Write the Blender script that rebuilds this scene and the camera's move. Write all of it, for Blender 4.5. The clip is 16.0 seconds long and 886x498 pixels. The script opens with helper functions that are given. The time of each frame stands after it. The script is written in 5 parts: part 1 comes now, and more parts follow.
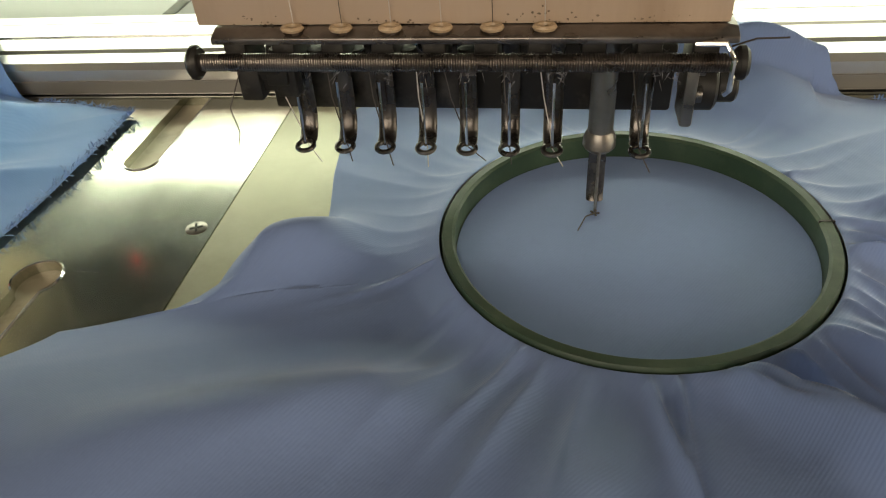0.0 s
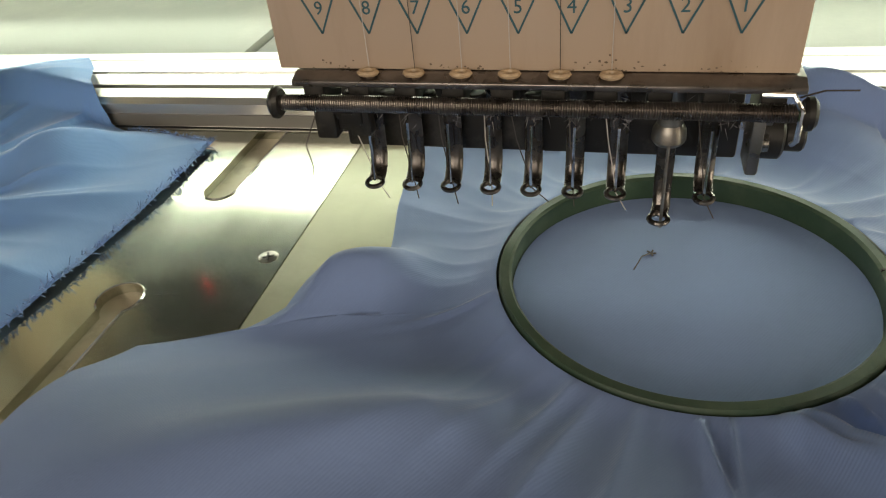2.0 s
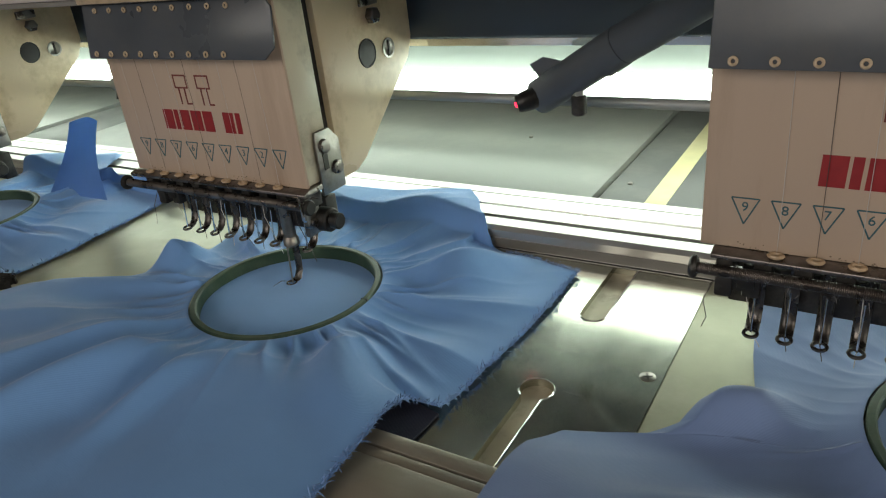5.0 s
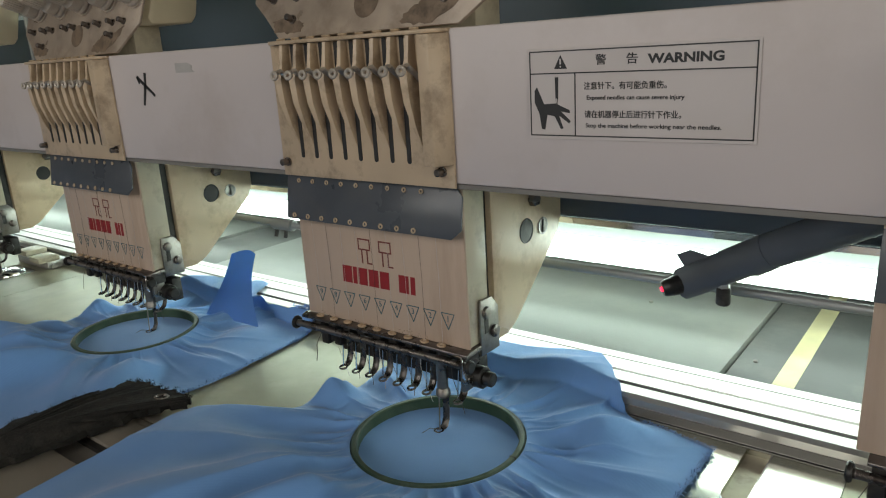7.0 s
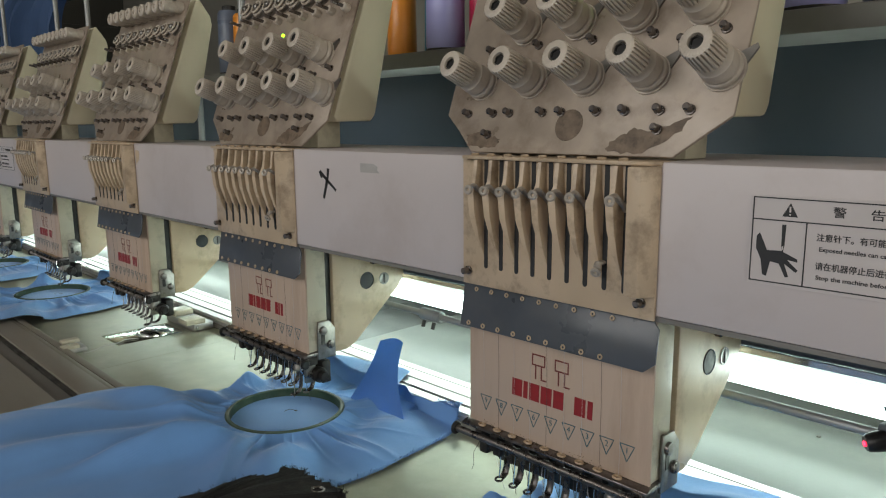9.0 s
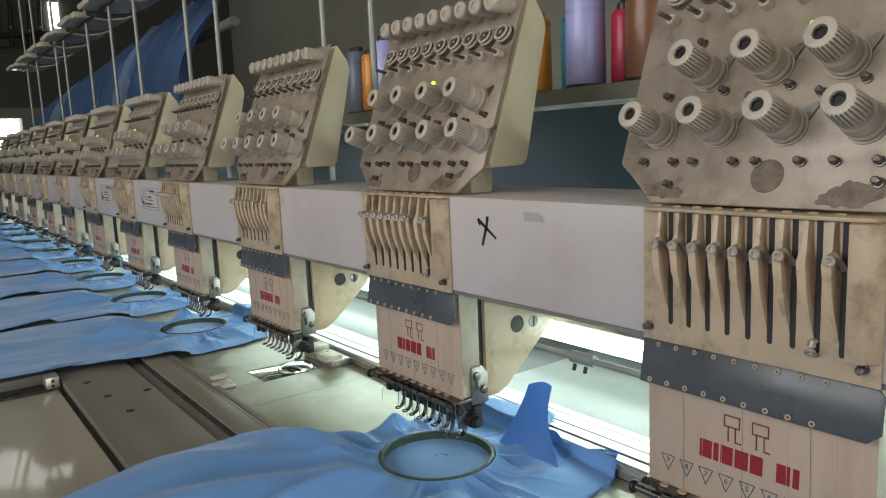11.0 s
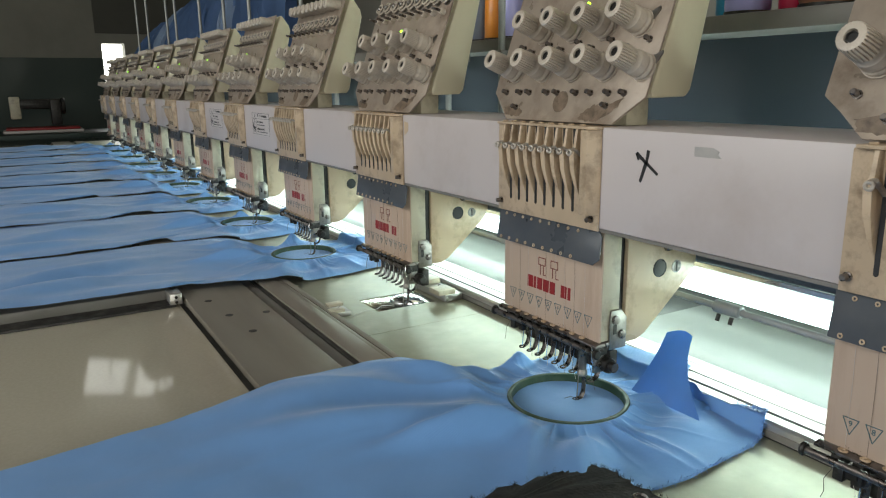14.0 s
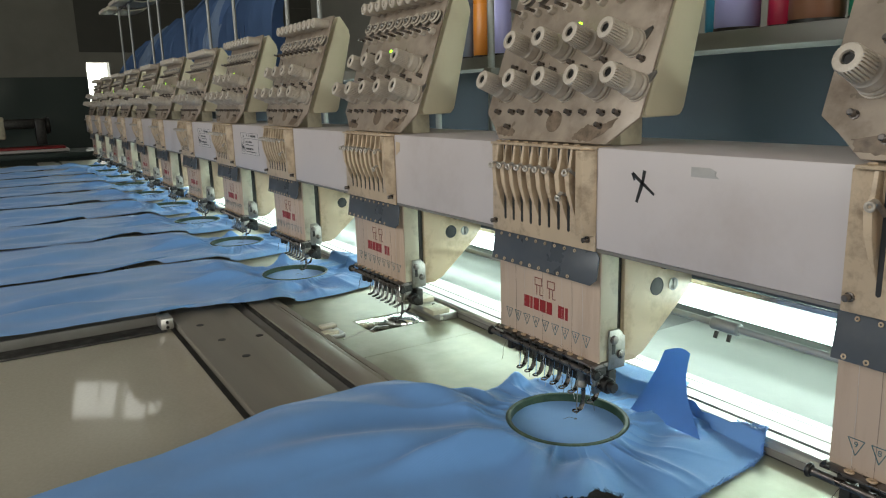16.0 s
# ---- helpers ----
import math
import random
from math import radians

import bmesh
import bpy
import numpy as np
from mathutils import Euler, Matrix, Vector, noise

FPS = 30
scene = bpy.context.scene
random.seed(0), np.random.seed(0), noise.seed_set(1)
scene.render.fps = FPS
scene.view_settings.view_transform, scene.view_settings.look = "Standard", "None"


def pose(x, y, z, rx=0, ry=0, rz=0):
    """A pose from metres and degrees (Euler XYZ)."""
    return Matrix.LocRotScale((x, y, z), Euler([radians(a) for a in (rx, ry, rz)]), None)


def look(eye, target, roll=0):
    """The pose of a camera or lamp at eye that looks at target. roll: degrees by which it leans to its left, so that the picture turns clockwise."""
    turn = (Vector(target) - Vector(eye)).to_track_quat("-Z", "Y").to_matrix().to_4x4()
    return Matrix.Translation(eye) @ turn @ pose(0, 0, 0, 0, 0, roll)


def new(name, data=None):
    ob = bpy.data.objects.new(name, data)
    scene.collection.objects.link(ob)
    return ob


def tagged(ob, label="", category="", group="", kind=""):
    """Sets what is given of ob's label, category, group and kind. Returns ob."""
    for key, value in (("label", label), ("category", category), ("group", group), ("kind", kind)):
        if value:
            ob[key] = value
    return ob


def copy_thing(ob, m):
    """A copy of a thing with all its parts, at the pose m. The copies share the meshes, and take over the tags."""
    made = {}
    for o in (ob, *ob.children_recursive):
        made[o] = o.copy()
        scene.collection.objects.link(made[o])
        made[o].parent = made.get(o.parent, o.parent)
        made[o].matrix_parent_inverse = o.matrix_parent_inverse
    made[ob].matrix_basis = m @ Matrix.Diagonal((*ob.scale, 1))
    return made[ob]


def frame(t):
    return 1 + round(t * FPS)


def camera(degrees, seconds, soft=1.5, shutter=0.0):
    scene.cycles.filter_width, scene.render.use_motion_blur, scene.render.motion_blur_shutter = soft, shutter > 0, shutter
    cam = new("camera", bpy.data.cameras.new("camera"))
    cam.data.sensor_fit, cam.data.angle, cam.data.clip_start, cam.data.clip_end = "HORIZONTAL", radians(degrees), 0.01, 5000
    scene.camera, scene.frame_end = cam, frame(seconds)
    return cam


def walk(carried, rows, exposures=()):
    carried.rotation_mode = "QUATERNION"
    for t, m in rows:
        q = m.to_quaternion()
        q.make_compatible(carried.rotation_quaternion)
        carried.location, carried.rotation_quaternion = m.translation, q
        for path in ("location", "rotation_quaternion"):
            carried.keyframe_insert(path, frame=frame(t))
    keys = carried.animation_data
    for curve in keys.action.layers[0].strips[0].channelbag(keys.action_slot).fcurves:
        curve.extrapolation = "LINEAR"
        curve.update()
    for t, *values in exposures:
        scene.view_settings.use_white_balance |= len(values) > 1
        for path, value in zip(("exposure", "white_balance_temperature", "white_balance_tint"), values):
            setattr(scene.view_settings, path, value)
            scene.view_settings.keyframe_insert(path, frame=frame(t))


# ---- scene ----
cam = camera(63.4, 16.0, soft=1.15)
PATH = [
    (0, (0.029, -0.159, 0.918), (-0.275, 1.383, -0.32), -5.4),
    (0.5, (0.033, -0.16, 0.922), (-0.356, 1.401, -0.266), -6.8),
    (1, (0.028, -0.163, 0.922), (-0.432, 1.409, -0.225), -6.2),
    (1.5, (0.026, -0.165, 0.923), (-0.435, 1.412, -0.217), -5.9),
    (2, (0.029, -0.162, 0.922), (-0.439, 1.404, -0.231), -6.5),
    (2.5, (0.03, -0.166, 0.928), (-0.516, 1.394, -0.198), -6.5),
    (3, (0.024, -0.177, 0.94), (-0.636, 1.383, -0.124), -6.8),
    (3.5, (0.021, -0.187, 0.947), (-0.713, 1.371, -0.07), -7.3),
    (4, (0.015, -0.197, 0.954), (-0.786, 1.356, -0.019), -7.3),
    (4.5, (0.005, -0.212, 0.963), (-0.876, 1.332, 0.047), -6.9),
    (5, (-0.009, -0.233, 0.971), (-1.008, 1.273, 0.114), -6.7),
    (5.2, (-0.016, -0.237, 0.976), (-1.05, 1.261, 0.148), -6.4),
    (7.3, (-0.033, -0.281, 1.017), (-1.262, 1.217, 0.521), -3.2),
    (7.5, (-0.038, -0.28, 1.021), (-1.295, 1.202, 0.547), -3.0),
    (8, (-0.05, -0.291, 1.028), (-1.376, 1.139, 0.583), -2.0),
    (8.5, (-0.06, -0.296, 1.031), (-1.429, 1.107, 0.636), -1.1),
    (9, (-0.069, -0.305, 1.038), (-1.478, 1.072, 0.694), -0.4),
    (9.5, (-0.077, -0.311, 1.043), (-1.52, 1.034, 0.717), -0.5),
    (10, (-0.087, -0.314, 1.05), (-1.575, 0.991, 0.759), -1.5),
    (10.2, (-0.095, -0.318, 1.056), (-1.613, 0.952, 0.767), -2.2),
    (12.3, (-0.117, -0.347, 1.06), (-1.767, 0.739, 0.75), -0.6),
    (12.5, (-0.122, -0.346, 1.06), (-1.785, 0.718, 0.738), -0.4),
    (13, (-0.127, -0.355, 1.059), (-1.806, 0.68, 0.722), -0.1),
    (13.5, (-0.142, -0.359, 1.053), (-1.817, 0.639, 0.611), 0.5),
    (14, (-0.154, -0.361, 1.051), (-1.833, 0.63, 0.603), -0.7),
    (14.5, (-0.156, -0.362, 1.054), (-1.818, 0.663, 0.623), -2.3),
    (15, (-0.164, -0.363, 1.06), (-1.843, 0.649, 0.665), -2.0),
    (15.5, (-0.162, -0.363, 1.058), (-1.833, 0.657, 0.647), -1.6),
    (16, (-0.162, -0.362, 1.058), (-1.83, 0.659, 0.642), -1.6),
]
EXPO = [(0.0, 0.42, 8700, 9), (2.5, 0.37, 8100, 9), (3.5, 0.22, 7700, 9), (5.0, 0.03, 7200, 8), (7.5, 0.06, 6700, 6), (10.0, 0.35, 6500, 6), (12.5, 0.73, 6400, 3), (16.0, 0.56, 6500, 3)]
walk(cam, [(t, look(eye, target, roll)) for t, eye, target, roll in PATH], EXPO)

# ---------------------------------------------------------------- world and light

world = bpy.data.worlds.new("world")
scene.world = world
world.use_nodes = True
wn = world.node_tree
sky = wn.nodes.new("ShaderNodeTexSky")
sky.sky_type, sky.sun_disc = "NISHITA", False
sky.sun_elevation, sky.sun_rotation = radians(40), radians(200)
wn.links.new(sky.outputs[0], wn.nodes["Background"].inputs[0])
wn.nodes["Background"].inputs[1].default_value = 0.1


def area_lamp(name, m, sx, sy, power, colour):
    lamp = bpy.data.lights.new(name, "AREA")
    lamp.shape, lamp.size, lamp.size_y, lamp.energy, lamp.color = "RECTANGLE", sx, sy, power, colour
    ob = new(name, lamp)
    ob.matrix_world = m
    return ob


# added fill: unseen long window behind the operator, another in the near end wall
area_lamp("window_daylight", look((-0.9, -3.38, 2.2), (-0.8, 0.0, 1.0)), 3.0, 1.6, 40, (1.0, 0.935, 0.885))
area_lamp("window_daylight", look((2.96, -0.9, 1.5), (-0.5, -0.3, 1.1)), 2.2, 0.9, 26, (1.0, 0.92, 0.82))

TUBE_LIGHT = 7.6

# ---------------------------------------------------------------- materials


def material(name, colour, rough=0.5, metal=0.0, vary=0.12, scale=40.0, dirt=None, dirt_scale=9.0, dirt_amount=0.4,
             bump=0.05, bump_scale=300.0, coat=0.0, stretch=(1, 1, 1), rough_vary=0.12):
    m = bpy.data.materials.new(name)
    m.use_nodes = True
    nt = m.node_tree
    N, L = nt.nodes, nt.links
    bsdf = N["Principled BSDF"]
    bsdf.inputs["Metallic"].default_value = metal
    bsdf.inputs["Coat Weight"].default_value = coat
    co = N.new("ShaderNodeTexCoord")
    mp = N.new("ShaderNodeMapping")
    mp.inputs["Scale"].default_value = stretch
    L.new(co.outputs["Object"], mp.inputs["Vector"])
    fine = N.new("ShaderNodeTexNoise")
    fine.inputs["Scale"].default_value, fine.inputs["Detail"].default_value = scale, 6
    L.new(mp.outputs[0], fine.inputs["Vector"])
    ramp = N.new("ShaderNodeMapRange")
    ramp.inputs["From Min"].default_value, ramp.inputs["From Max"].default_value = 0.3, 0.7
    ramp.inputs["To Min"].default_value, ramp.inputs["To Max"].default_value = 1 - vary, 1 + vary
    L.new(fine.outputs["Fac"], ramp.inputs["Value"])
    info = N.new("ShaderNodeObjectInfo")
    rnd = N.new("ShaderNodeMapRange")
    rnd.inputs["To Min"].default_value, rnd.inputs["To Max"].default_value = 1 - vary * 0.35, 1 + vary * 0.35
    L.new(info.outputs["Random"], rnd.inputs["Value"])
    both = N.new("ShaderNodeMath")
    both.operation = "MULTIPLY"
    L.new(ramp.outputs[0], both.inputs[0])
    L.new(rnd.outputs[0], both.inputs[1])
    mul = N.new("ShaderNodeMix")
    mul.data_type, mul.blend_type = "RGBA", "MULTIPLY"
    mul.inputs["Factor"].default_value = 1.0
    mul.inputs["A"].default_value = (*colour, 1)
    L.new(both.outputs[0], mul.inputs["B"])
    out = mul.outputs["Result"]
    if dirt:
        big = N.new("ShaderNodeTexNoise")
        big.inputs["Scale"].default_value, big.inputs["Detail"].default_value, big.inputs["Roughness"].default_value = dirt_scale, 8, 0.65
        L.new(mp.outputs[0], big.inputs["Vector"])
        dr = N.new("ShaderNodeMapRange")
        dr.inputs["From Min"].default_value, dr.inputs["From Max"].default_value = 0.5, 0.72
        dr.inputs["To Min"].default_value, dr.inputs["To Max"].default_value = 0, dirt_amount
        L.new(big.outputs["Fac"], dr.inputs["Value"])
        mix = N.new("ShaderNodeMix")
        mix.data_type = "RGBA"
        mix.inputs["B"].default_value = (*dirt, 1)
        L.new(dr.outputs[0], mix.inputs["Factor"])
        L.new(out, mix.inputs["A"])
        out = mix.outputs["Result"]
    L.new(out, bsdf.inputs["Base Color"])
    rr = N.new("ShaderNodeMapRange")
    rr.inputs["From Min"].default_value, rr.inputs["From Max"].default_value = 0.3, 0.7
    rr.inputs["To Min"].default_value, rr.inputs["To Max"].default_value = max(0.03, rough - rough_vary), min(1, rough + rough_vary)
    L.new(fine.outputs["Fac"], rr.inputs["Value"])
    L.new(rr.outputs[0], bsdf.inputs["Roughness"])
    if bump:
        bn = N.new("ShaderNodeTexNoise")
        bn.inputs["Scale"].default_value, bn.inputs["Detail"].default_value = bump_scale, 4
        L.new(mp.outputs[0], bn.inputs["Vector"])
        bp = N.new("ShaderNodeBump")
        bp.inputs["Strength"].default_value, bp.inputs["Distance"].default_value = bump, 0.001
        L.new(bn.outputs["Fac"], bp.inputs["Height"])
        L.new(bp.outputs[0], bsdf.inputs["Normal"])
    return m


def glow(name, colour, strength):
    m = bpy.data.materials.new(name)
    m.use_nodes = True
    bsdf = m.node_tree.nodes["Principled BSDF"]
    bsdf.inputs["Base Color"].default_value = (*colour, 1)
    bsdf.inputs["Emission Color"].default_value = (*colour, 1)
    bsdf.inputs["Emission Strength"].default_value = strength
    return m


def cloth_material(name, colour):
    m = material(name, colour, rough=0.72, vary=0.05, scale=25, bump=0, rough_vary=0.06)
    nt = m.node_tree
    N, L = nt.nodes, nt.links
    bsdf = N["Principled BSDF"]
    bsdf.inputs["Sheen Weight"].default_value = 0.25
    bsdf.inputs["Sheen Roughness"].default_value = 0.4
    bsdf.inputs["Specular IOR Level"].default_value = 0.35
    co = N.new("ShaderNodeTexCoord")
    mp = N.new("ShaderNodeMapping")
    mp.inputs["Rotation"].default_value = (0, 0, radians(38))
    L.new(co.outputs["Object"], mp.inputs["Vector"])
    twill = N.new("ShaderNodeTexWave")
    twill.wave_type, twill.bands_direction = "BANDS", "X"
    twill.inputs["Scale"].default_value, twill.inputs["Distortion"].default_value = 470, 0.6
    L.new(mp.outputs[0], twill.inputs["Vector"])
    crease = N.new("ShaderNodeTexNoise")
    crease.inputs["Scale"].default_value, crease.inputs["Detail"].default_value = 45, 5
    L.new(co.outputs["Object"], crease.inputs["Vector"])
    b1 = N.new("ShaderNodeBump")
    b1.inputs["Strength"].default_value, b1.inputs["Distance"].default_value = 0.12, 0.0003
    L.new(twill.outputs["Fac"], b1.inputs["Height"])
    b2 = N.new("ShaderNodeBump")
    b2.inputs["Strength"].default_value, b2.inputs["Distance"].default_value = 0.12, 0.004
    L.new(crease.outputs["Fac"], b2.inputs["Height"])
    L.new(b1.outputs[0], b2.inputs["Normal"])
    L.new(b2.outputs[0], bsdf.inputs["Normal"])
    return m


PANEL = material("panel_paint", (0.54, 0.415, 0.32), 0.45, vary=0.08, scale=14, dirt=(0.3, 0.2, 0.13), dirt_scale=34, dirt_amount=0.5, stretch=(1, 1, 0.16))
CASE = material("case_paint", (0.60, 0.56, 0.43), 0.4, vary=0.08, scale=22, dirt=(0.16, 0.13, 0.09), dirt_scale=34, dirt_amount=0.6)
ARM = material("arm_paint", (0.72, 0.575, 0.39), 0.38, vary=0.07, scale=18, dirt=(0.28, 0.17, 0.07), dirt_scale=36, dirt_amount=0.6)
COVER = material("cover_paint", (0.53, 0.41, 0.285), 0.4, vary=0.1, scale=30, dirt=(0.14, 0.09, 0.055), dirt_scale=55, dirt_amount=0.75)
HOUSING = material("housing_plastic", (0.76, 0.69, 0.50), 0.42, vary=0.04, scale=12, dirt=(0.4, 0.3, 0.18), dirt_scale=14, dirt_amount=0.25)
PLATE = material("tension_plate", (0.36, 0.295, 0.235), 0.38, metal=0.12, vary=0.16, scale=70, dirt=(0.14, 0.095, 0.065), dirt_scale=26, dirt_amount=0.8)
KNOB = material("knob_plastic", (0.58, 0.51, 0.43), 0.4, vary=0.1, scale=60, dirt=(0.26, 0.205, 0.16), dirt_scale=70, dirt_amount=0.6)
LEVER = material("lever_steel", (0.50, 0.455, 0.40), 0.35, metal=0.5, vary=0.15, scale=150, dirt=(0.16, 0.12, 0.09), dirt_scale=120, dirt_amount=0.6)
BEAM = material("beam_paint", (0.56, 0.505, 0.495), 0.42, vary=0.04, scale=6, dirt=(0.40, 0.335, 0.30), dirt_scale=9, dirt_amount=0.5, bump=0.08, bump_scale=180)
SLATE = material("slate_plate", (0.075, 0.085, 0.10), 0.32, vary=0.1, scale=30, dirt=(0.16, 0.15, 0.14), dirt_scale=25, dirt_amount=0.3)
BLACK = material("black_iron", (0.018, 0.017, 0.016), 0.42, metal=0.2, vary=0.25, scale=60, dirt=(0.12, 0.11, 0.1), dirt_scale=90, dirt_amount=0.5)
STEEL = material("worn_steel", (0.30, 0.285, 0.265), 0.36, metal=0.95, vary=0.2, scale=120, dirt=(0.1, 0.07, 0.05), dirt_scale=120, dirt_amount=0.6)
DARKSTEEL = material("dark_steel", (0.20, 0.18, 0.17), 0.3, metal=0.9, vary=0.25, scale=150, dirt=(0.06, 0.045, 0.035), dirt_scale=90, dirt_amount=0.7)
FOOTSTEEL = material("foot_steel", (0.13, 0.12, 0.115), 0.27, metal=0.9, vary=0.25, scale=150, dirt=(0.05, 0.04, 0.033), dirt_scale=120, dirt_amount=0.7)
LINT = material("grey_lint", (0.22, 0.21, 0.22), 0.95, vary=0.4, scale=400, dirt=(0.05, 0.05, 0.05), dirt_scale=300, dirt_amount=0.7)
CHROME = material("chrome", (0.72, 0.72, 0.72), 0.15, metal=1.0, vary=0.08, scale=80, bump=0.02)
CERAMIC = material("ceramic_eyelet", (0.50, 0.36, 0.23), 0.35, vary=0.2, scale=200, dirt=(0.16, 0.09, 0.05), dirt_scale=260, dirt_amount=0.7)
BED = material("bed_steel", (0.60, 0.62, 0.54), 0.15, metal=0.95, vary=0.16, scale=26, dirt=(0.36, 0.35, 0.25), dirt_scale=16, dirt_amount=0.5, bump=0.006, bump_scale=90, stretch=(1, 0.35, 1), rough_vary=0.05)
# the film's paler dirt patches also stand in for blotchy glare on it
FILM = material("bed_film", (0.36, 0.36, 0.265), 0.34, metal=0.4, vary=0.12, scale=40, dirt=(0.46, 0.455, 0.36), dirt_scale=24, dirt_amount=0.6, bump=0.008, bump_scale=60, rough_vary=0.04)
RAIL = material("rail_aluminium", (0.52, 0.51, 0.49), 0.34, metal=0.75, vary=0.07, scale=30, dirt=(0.35, 0.32, 0.27), dirt_scale=9, dirt_amount=0.4, stretch=(0.08, 1, 1))
FRONTRAIL = material("front_rail", (0.36, 0.33, 0.28), 0.42, metal=0.6, vary=0.08, scale=30, dirt=(0.2, 0.18, 0.15), dirt_scale=8, dirt_amount=0.45, stretch=(0.08, 1, 1))
BOARD = material("white_board", (0.215, 0.226, 0.213), 0.45, vary=0.05, scale=8, dirt=(0.45, 0.43, 0.36), dirt_scale=6, dirt_amount=0.3)
GREYBOARD = material("grey_board", (0.125, 0.13, 0.128), 0.55, vary=0.08, scale=20, dirt=(0.3, 0.29, 0.26), dirt_scale=12, dirt_amount=0.4)
TAPE = material("yellow_tape", (0.66, 0.61, 0.36), 0.5, vary=0.12, scale=40, dirt=(0.7, 0.66, 0.5), dirt_scale=30, dirt_amount=0.5)
LAMINATE = material("table_laminate", (0.52, 0.48, 0.39), 0.055, vary=0.04, scale=300, dirt=(0.38, 0.33, 0.26), dirt_scale=4, dirt_amount=0.4, bump=0.006, bump_scale=40, rough_vary=0.02)
GREEN = material("hoop_plastic", (0.026, 0.058, 0.034), 0.5, vary=0.12, scale=60, dirt=(0.12, 0.16, 0.1), dirt_scale=50, dirt_amount=0.4)
CLOTH = cloth_material("blue_twill", (0.155, 0.33, 0.66))
# same twill, greyed and purpled: the nearest drape's shade is in the colour
SHADE_BLUE = cloth_material("shade_tinted_twill", (0.18, 0.27, 0.50))
# heap twill: garment blue with the far end's dimness put into the colour
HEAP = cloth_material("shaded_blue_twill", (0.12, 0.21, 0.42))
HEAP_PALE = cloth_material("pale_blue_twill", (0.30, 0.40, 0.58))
# near-black blue: twill with the shade under a cloth corner in its colour
CORNER_SHADE = cloth_material("shaded_corner_twill", (0.012, 0.018, 0.05))
FRAY = material("fray_thread", (0.17, 0.30, 0.58), 0.85, vary=0.3, scale=500, bump=0)
BLACKCLOTH = material("black_pile_cloth", (0.012, 0.012, 0.011), 0.95, vary=0.4, scale=120, dirt=(0.045, 0.04, 0.033), dirt_scale=70, dirt_amount=0.6, bump=0.9, bump_scale=500)
INK_BLUE = material("blue_ink", (0.03, 0.11, 0.14), 0.5, vary=0.15, scale=300, bump=0)
INK_RED = material("red_ink", (0.28, 0.018, 0.022), 0.45, vary=0.1, scale=300, bump=0)
INK_BROWN = material("brown_ink", (0.17, 0.035, 0.028), 0.5, vary=0.1, scale=300, bump=0)
INK_BLACK = material("black_ink", (0.02, 0.02, 0.022), 0.5, vary=0.2, scale=300, bump=0)
PAPER = material("sign_paper", (0.59, 0.54, 0.525), 0.35, vary=0.03, scale=30, bump=0.02)
THREAD = material("sewing_thread", (0.55, 0.52, 0.5), 0.6, vary=0.1, scale=300, bump=0)
DARKTHREAD = material("dark_thread", (0.07, 0.06, 0.055), 0.6, vary=0.1, scale=300, bump=0)
NAVYPANEL = material("blue_steel_panel", (0.068, 0.088, 0.114), 0.4, vary=0.12, scale=5, dirt=(0.08, 0.09, 0.1), dirt_scale=3, dirt_amount=0.5)
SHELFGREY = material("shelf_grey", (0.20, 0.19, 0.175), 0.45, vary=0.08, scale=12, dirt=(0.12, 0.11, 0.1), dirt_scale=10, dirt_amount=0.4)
RODGREY = material("rod_grey", (0.34, 0.35, 0.34), 0.45, metal=0.4, vary=0.06, scale=40)
LAMPGREY = material("lamp_grey", (0.15, 0.165, 0.155), 0.5, vary=0.05, scale=20)
LASERARM = material("arm_tape", (0.085, 0.095, 0.11), 0.5, vary=0.15, scale=25, bump=0.15, bump_scale=80)
RED_GLOW = glow("laser_red", (1.0, 0.02, 0.06), 4.0)
TUBE_GLOW = glow("tube_white", (0.84, 1.0, 0.95), TUBE_LIGHT)
DAY_GLOW = glow("daylight_pane", (1.0, 0.97, 0.93), 5.0)
HIGH_GLOW = glow("high_pane", (1.0, 0.98, 0.95), 1.05)
LED_GLOW = glow("led_green", (0.38, 1.0, 0.03), 2.5)
WALLPAINT = material("wall_paint", (0.25, 0.245, 0.213), 0.8, vary=0.05, scale=3, dirt=(0.13, 0.126, 0.11), dirt_scale=1.2, dirt_amount=0.4)
WALLGREEN = material("wall_dado_green", (0.022, 0.04, 0.035), 0.5, vary=0.1, scale=3, dirt=(0.04, 0.05, 0.045), dirt_scale=1.5, dirt_amount=0.5)
BACKPAINT = material("back_wall_paint", (0.36, 0.35, 0.31), 0.8, vary=0.06, scale=3, dirt=(0.26, 0.25, 0.22), dirt_scale=1.6, dirt_amount=0.5)
CEILING = material("ceiling_paint", (0.6, 0.59, 0.56), 0.85, vary=0.05, scale=3)
FLOORM = material("floor_concrete", (0.26, 0.25, 0.23), 0.6, vary=0.1, scale=4, dirt=(0.15, 0.14, 0.13), dirt_scale=1.5, dirt_amount=0.5)

# ---------------------------------------------------------------- mesh helpers


def box(bm, x0, x1, y0, y1, z0, z1, bev=0.0, seg=2):
    r = bmesh.ops.create_cube(bm, size=1, matrix=Matrix.Translation(((x0 + x1) / 2, (y0 + y1) / 2, (z0 + z1) / 2)) @ Matrix.Diagonal((x1 - x0, y1 - y0, z1 - z0, 1)))
    if bev:
        edges = list({e for v in r["verts"] for e in v.link_edges})
        bmesh.ops.bevel(bm, geom=edges, offset=bev, segments=seg, affect="EDGES", profile=0.5)
    return bm


